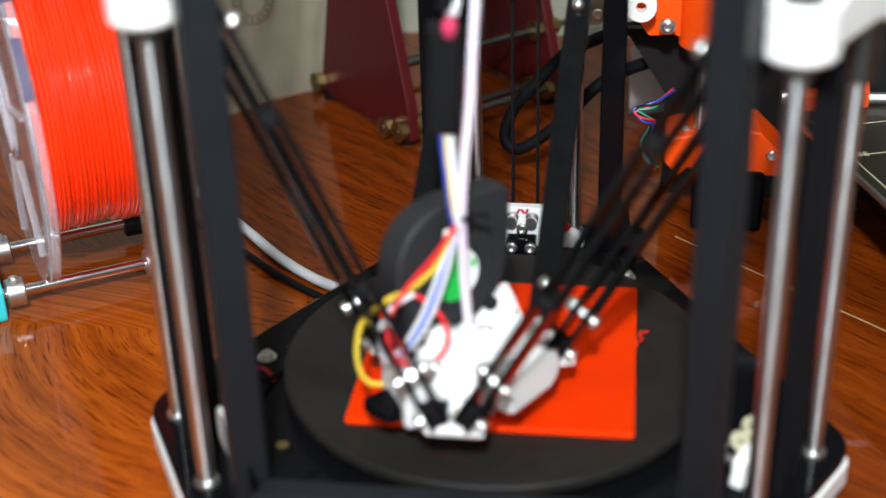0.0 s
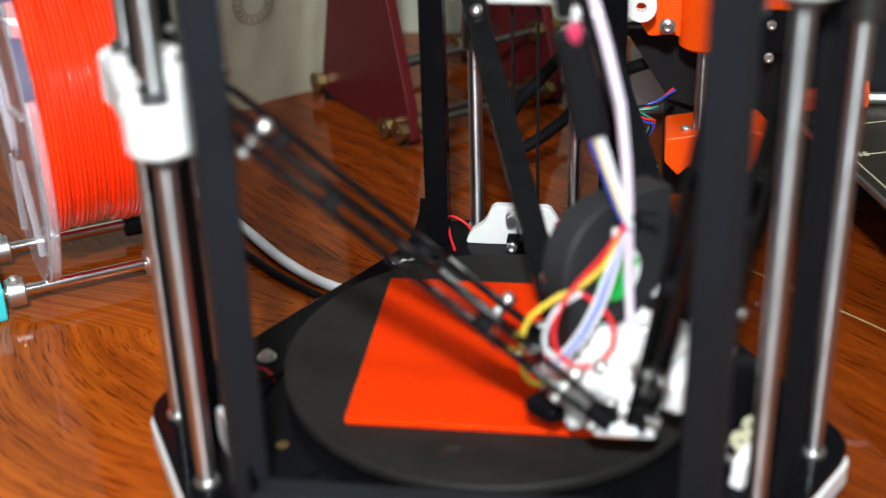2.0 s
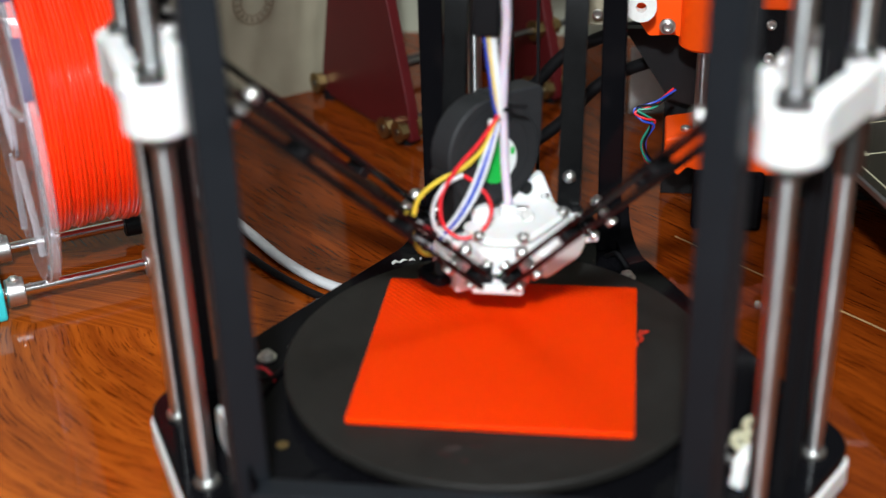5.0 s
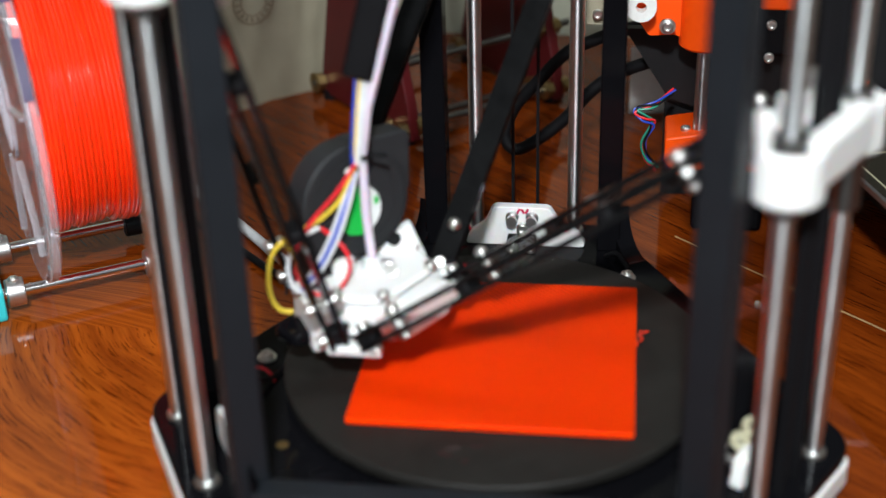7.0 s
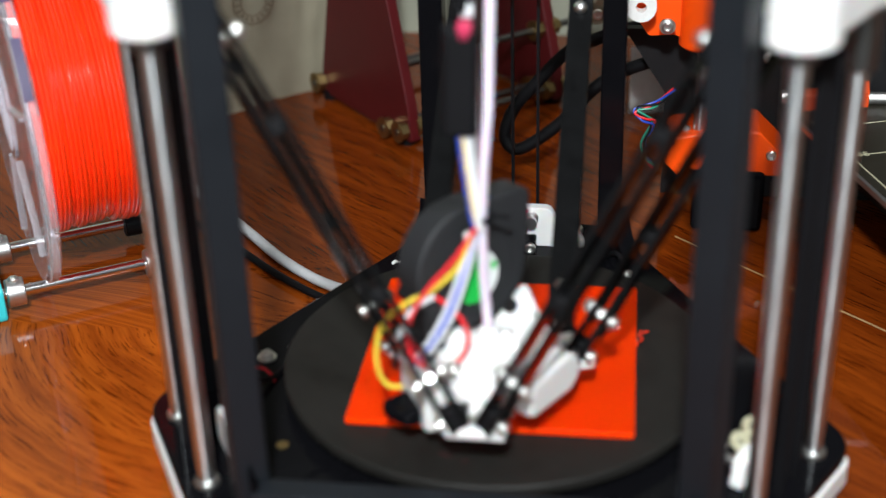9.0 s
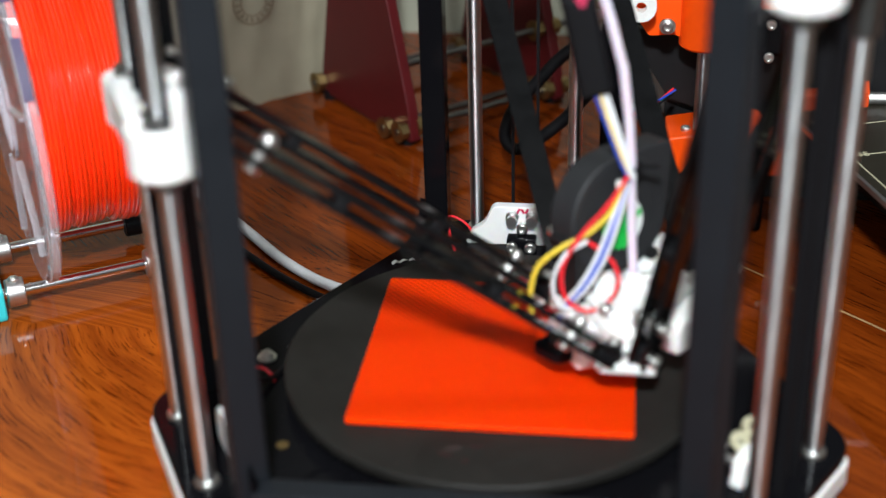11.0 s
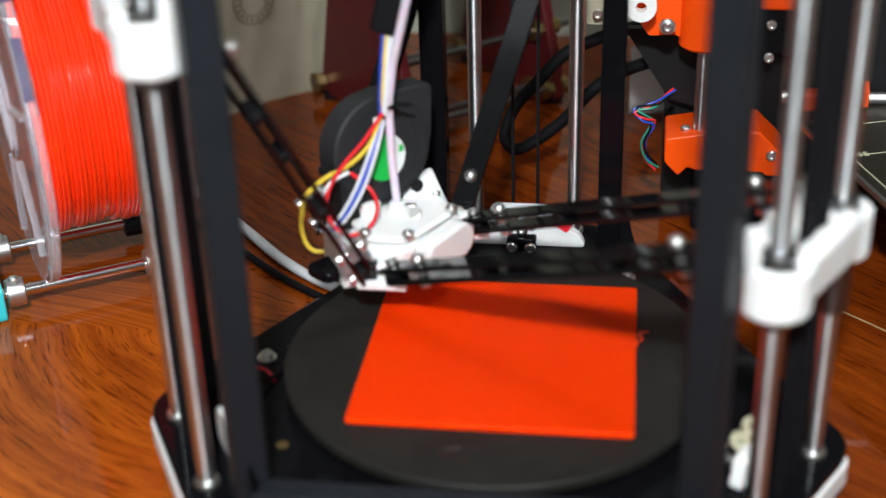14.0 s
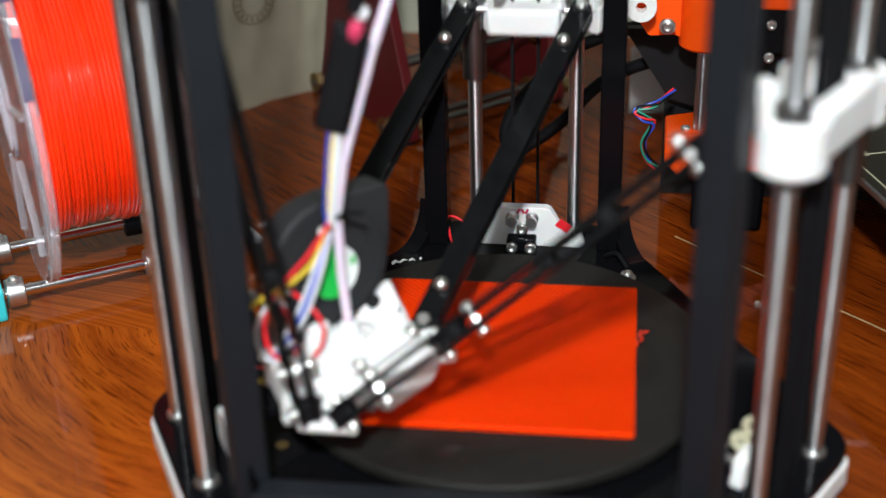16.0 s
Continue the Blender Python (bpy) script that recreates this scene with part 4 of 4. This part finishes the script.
    part("orange_clip", Shape().lathe([(0.004, -0.006), (0.009, -0.006), (0.009, 0.006), (0.004, 0.006)], 6, Matrix.Translation((0.1885, 0.25, 0.0355)) @ pose(0, 0, 0, 0, 90, 0), True), ORANGE, p)
    part("tie_rod", Shape().rod((0.145, 0.25, 0.033), (0.45, 0.25, 0.036), 0.0038), STEEL, p)
    part("rear_box", Shape().box((0.10, 0.05, 0.075), (0.235, 0.345, 0.055)), RUBBER, p, bevel=0.003)
    # heated bed
    a, b = Vector((0.1560, 0.2142, 0.03)), Vector((0.1886, 0.1205, 0.03))
    u = (b - a).normalized()
    w = Vector((-u.y, u.x, 0))
    o = a - u * 0.02
    m = Matrix(((u.x, w.x, 0, o.x), (u.y, w.y, 0, o.y), (0, 0, 1, 0.03), (0, 0, 0, 1)))
    bed = part("heated_bed", Shape().box((0.24, 0.24, 0.003), (0.12, 0.12, -0.0015), m), HEATBED, p, "dark heated bed with cream markings", 0.0004)
    part("bed_edge", Shape().box((0.24, 0.0022, 0.0030), (0.12, -0.0012, -0.0014), m), ALU, bed)
    part("bed_line", Shape().box((0.22, 0.0006, 0.0002), (0.125, 0.006, 0.0001), m), MARK, bed)
    part("bed_line", Shape().box((0.0006, 0.20, 0.0002), (0.066, 0.108, 0.0001), m), MARK, bed)
    part("bed_line", Shape().box((0.0006, 0.20, 0.0002), (0.026, 0.108, 0.0001), m), MARK, bed)
    part("bed_support", Shape().box((0.20, 0.18, 0.012), (0.12, 0.11, -0.022), m), BLACK, bed)
    text = bpy.data.curves.new("bed_number", "FONT")
    text.body, text.size, text.extrude = "35", 0.0075, 0.0001
    ob = new("bed_number", text)
    ob.data.materials.append(MARK)
    ob.matrix_basis = Matrix.Translation((0.1805, 0.1725, 0.0303)) @ pose(0, 0, 0, 0, 0, 12)
    ob.parent = bed
    # cable loop and motor wires
    loop = [(0.094, 0.255, 0.060), (0.0793, 0.262, 0.0532), (0.0506, 0.27, 0.0396), (0.0317, 0.27, 0.0267), (0.0143, 0.27, 0.0063), (-0.0035, 0.27, -0.0091), (-0.0175, 0.27, -0.0160),
            (-0.0243, 0.272, -0.0066), (-0.018, 0.275, 0.0111), (-0.0037, 0.275, 0.0288), (0.0138, 0.275, 0.048), (0.0293, 0.275, 0.0564), (0.05, 0.27, 0.066), (0.08, 0.266, 0.075)]
    part("cable_loop", Shape().tube(smooth_path(loop, 12), 0.0040, 12), RUBBER, p, "looped black sleeved cable")
    for k, mat in enumerate((BLUE_WIRE, RED_WIRE, GREEN_WIRE, RUBBER)):
        pts = []
        for i, q in enumerate(((0.080, 0.222, 0.046), (0.0700, 0.212, 0.0415), (0.0590, 0.21, 0.0385), (0.0635, 0.208, 0.0345), (0.0690, 0.21, 0.0300), (0.0640, 0.21, 0.0190), (0.0660, 0.212, 0.0080), (0.072, 0.215, 0.0))):
            a = i * 1.3 + k * 1.57
            pts.append(Vector(q) + Vector((0.0013 * math.cos(a), 0.0013 * math.sin(a), 0.0013 * math.sin(a + 0.6))))
        part("motor_wire", Shape().tube(smooth_path(pts), 0.0007, 7), mat, p)


build_orange_printer()
tagged(part("paper_card", Shape().box((0.09, 0.0012, 0.05), (0, 0, 0), Matrix.Translation((0.098, 0.40, TABLE + 0.025)) @ pose(0, 0, 0, 0, 0, 8)), PAPER), "white card leaning behind the orange printer", "card")


# ---- motion ----
# time, x, y of the nozzle: it goes round the edge of the plate
ROUTE = [(0, -0.0081, -0.0547), (0.5, 0.0107, -0.0545), (1, 0.0277, -0.0543), (1.5, 0.0462, -0.0542), (1.87, 0.059, -0.054), (2, 0.059, -0.0478),
         (2.5, 0.0588, -0.0178), (3, 0.0588, 0.0100), (3.5, 0.059, 0.0404), (3.96, 0.0588, 0.0605), (4.0, 0.0568, 0.0605), (4.2, 0.0445, 0.0602),
         (5.97, -0.0603, 0.059), (6.3, -0.0602, 0.0397), (6.5, -0.0599, 0.0280), (7, -0.0596, 0), (7.5, -0.0597, -0.0314), (7.99, -0.0594, -0.0566),
         (8.5, -0.0274, -0.0563), (9, 0.0003, -0.0559), (9.2, 0.0118, -0.0558), (10.05, 0.059, -0.0548), (11.3, 0.0593, 0.0135), (11.5, 0.0586, 0.0265),
         (12.05, 0.0580, 0.0604), (12.5, 0.0338, 0.0575), (13, 0.0018, 0.0572), (13.5, -0.0263, 0.0569), (14.02, -0.0592, 0.0582), (14.5, -0.0596, 0.0312),
         (15, -0.0592, -0.0008), (15.5, -0.0591, -0.0284), (16, -0.059, -0.0573)]


def nozzle(t):
    for (t0, x0, y0), (t1, x1, y1) in zip(ROUTE, ROUTE[1:]):
        if t <= t1:
            k = (t - t0) / (t1 - t0)
            return Vector((x0 + k * (x1 - x0), y0 + k * (y1 - y0), 0))
    return Vector((*ROUTE[-1][1:], 0))


def lift(p, i):
    return math.sqrt(ARM_L ** 2 - (p - TOWERS[i] * REACH[i]).length_squared) + RAISE[i]


def motions():
    times = [k / 10 for k in range(161)]
    spots = [(t, nozzle(t)) for t in times]
    walk(head, [(t, Matrix.Translation(p + Vector((0.0012, 0, 0)))) for t, p in spots])
    for i in range(3):
        walk(carriages[i], [(t, Matrix.Translation((0, 0, JOINT_Z + lift(p, i))) @ turned(i)) for t, p in spots])
        for n, k in enumerate((-1, 1)):
            rows = []
            for t, p in spots:
                low = p + TOWERS[i] * HEAD_E + ACROSS[i] * SPREAD[i] * k + UP * JOINT_Z
                high = TOWERS[i] * (HEAD_E + REACH[i]) + ACROSS[i] * SPREAD[i] * k + UP * (JOINT_Z + lift(p, i))
                rows.append((t, along(low, high, ACROSS[i])))
            walk(arms[i][n], rows)
    for n in range(SEGMENTS):
        rows = []
        for t, p in spots:
            c = tube_curve(p)
            rows.append((t, along(c[n], c[n + 1], (1, 0, 0))))
        walk(pieces[n], rows)
    rows = []
    for t, p in spots:
        c = tube_curve(p)
        tie = p + Vector((0, 0, 0.1))
        lean = c[6] - c[2]
        rows.append((t, along(tie, tie + Vector((lean.x, lean.y * 0.1, lean.z)), (1, 0, 0))))
    walk(harness, rows)


motions()
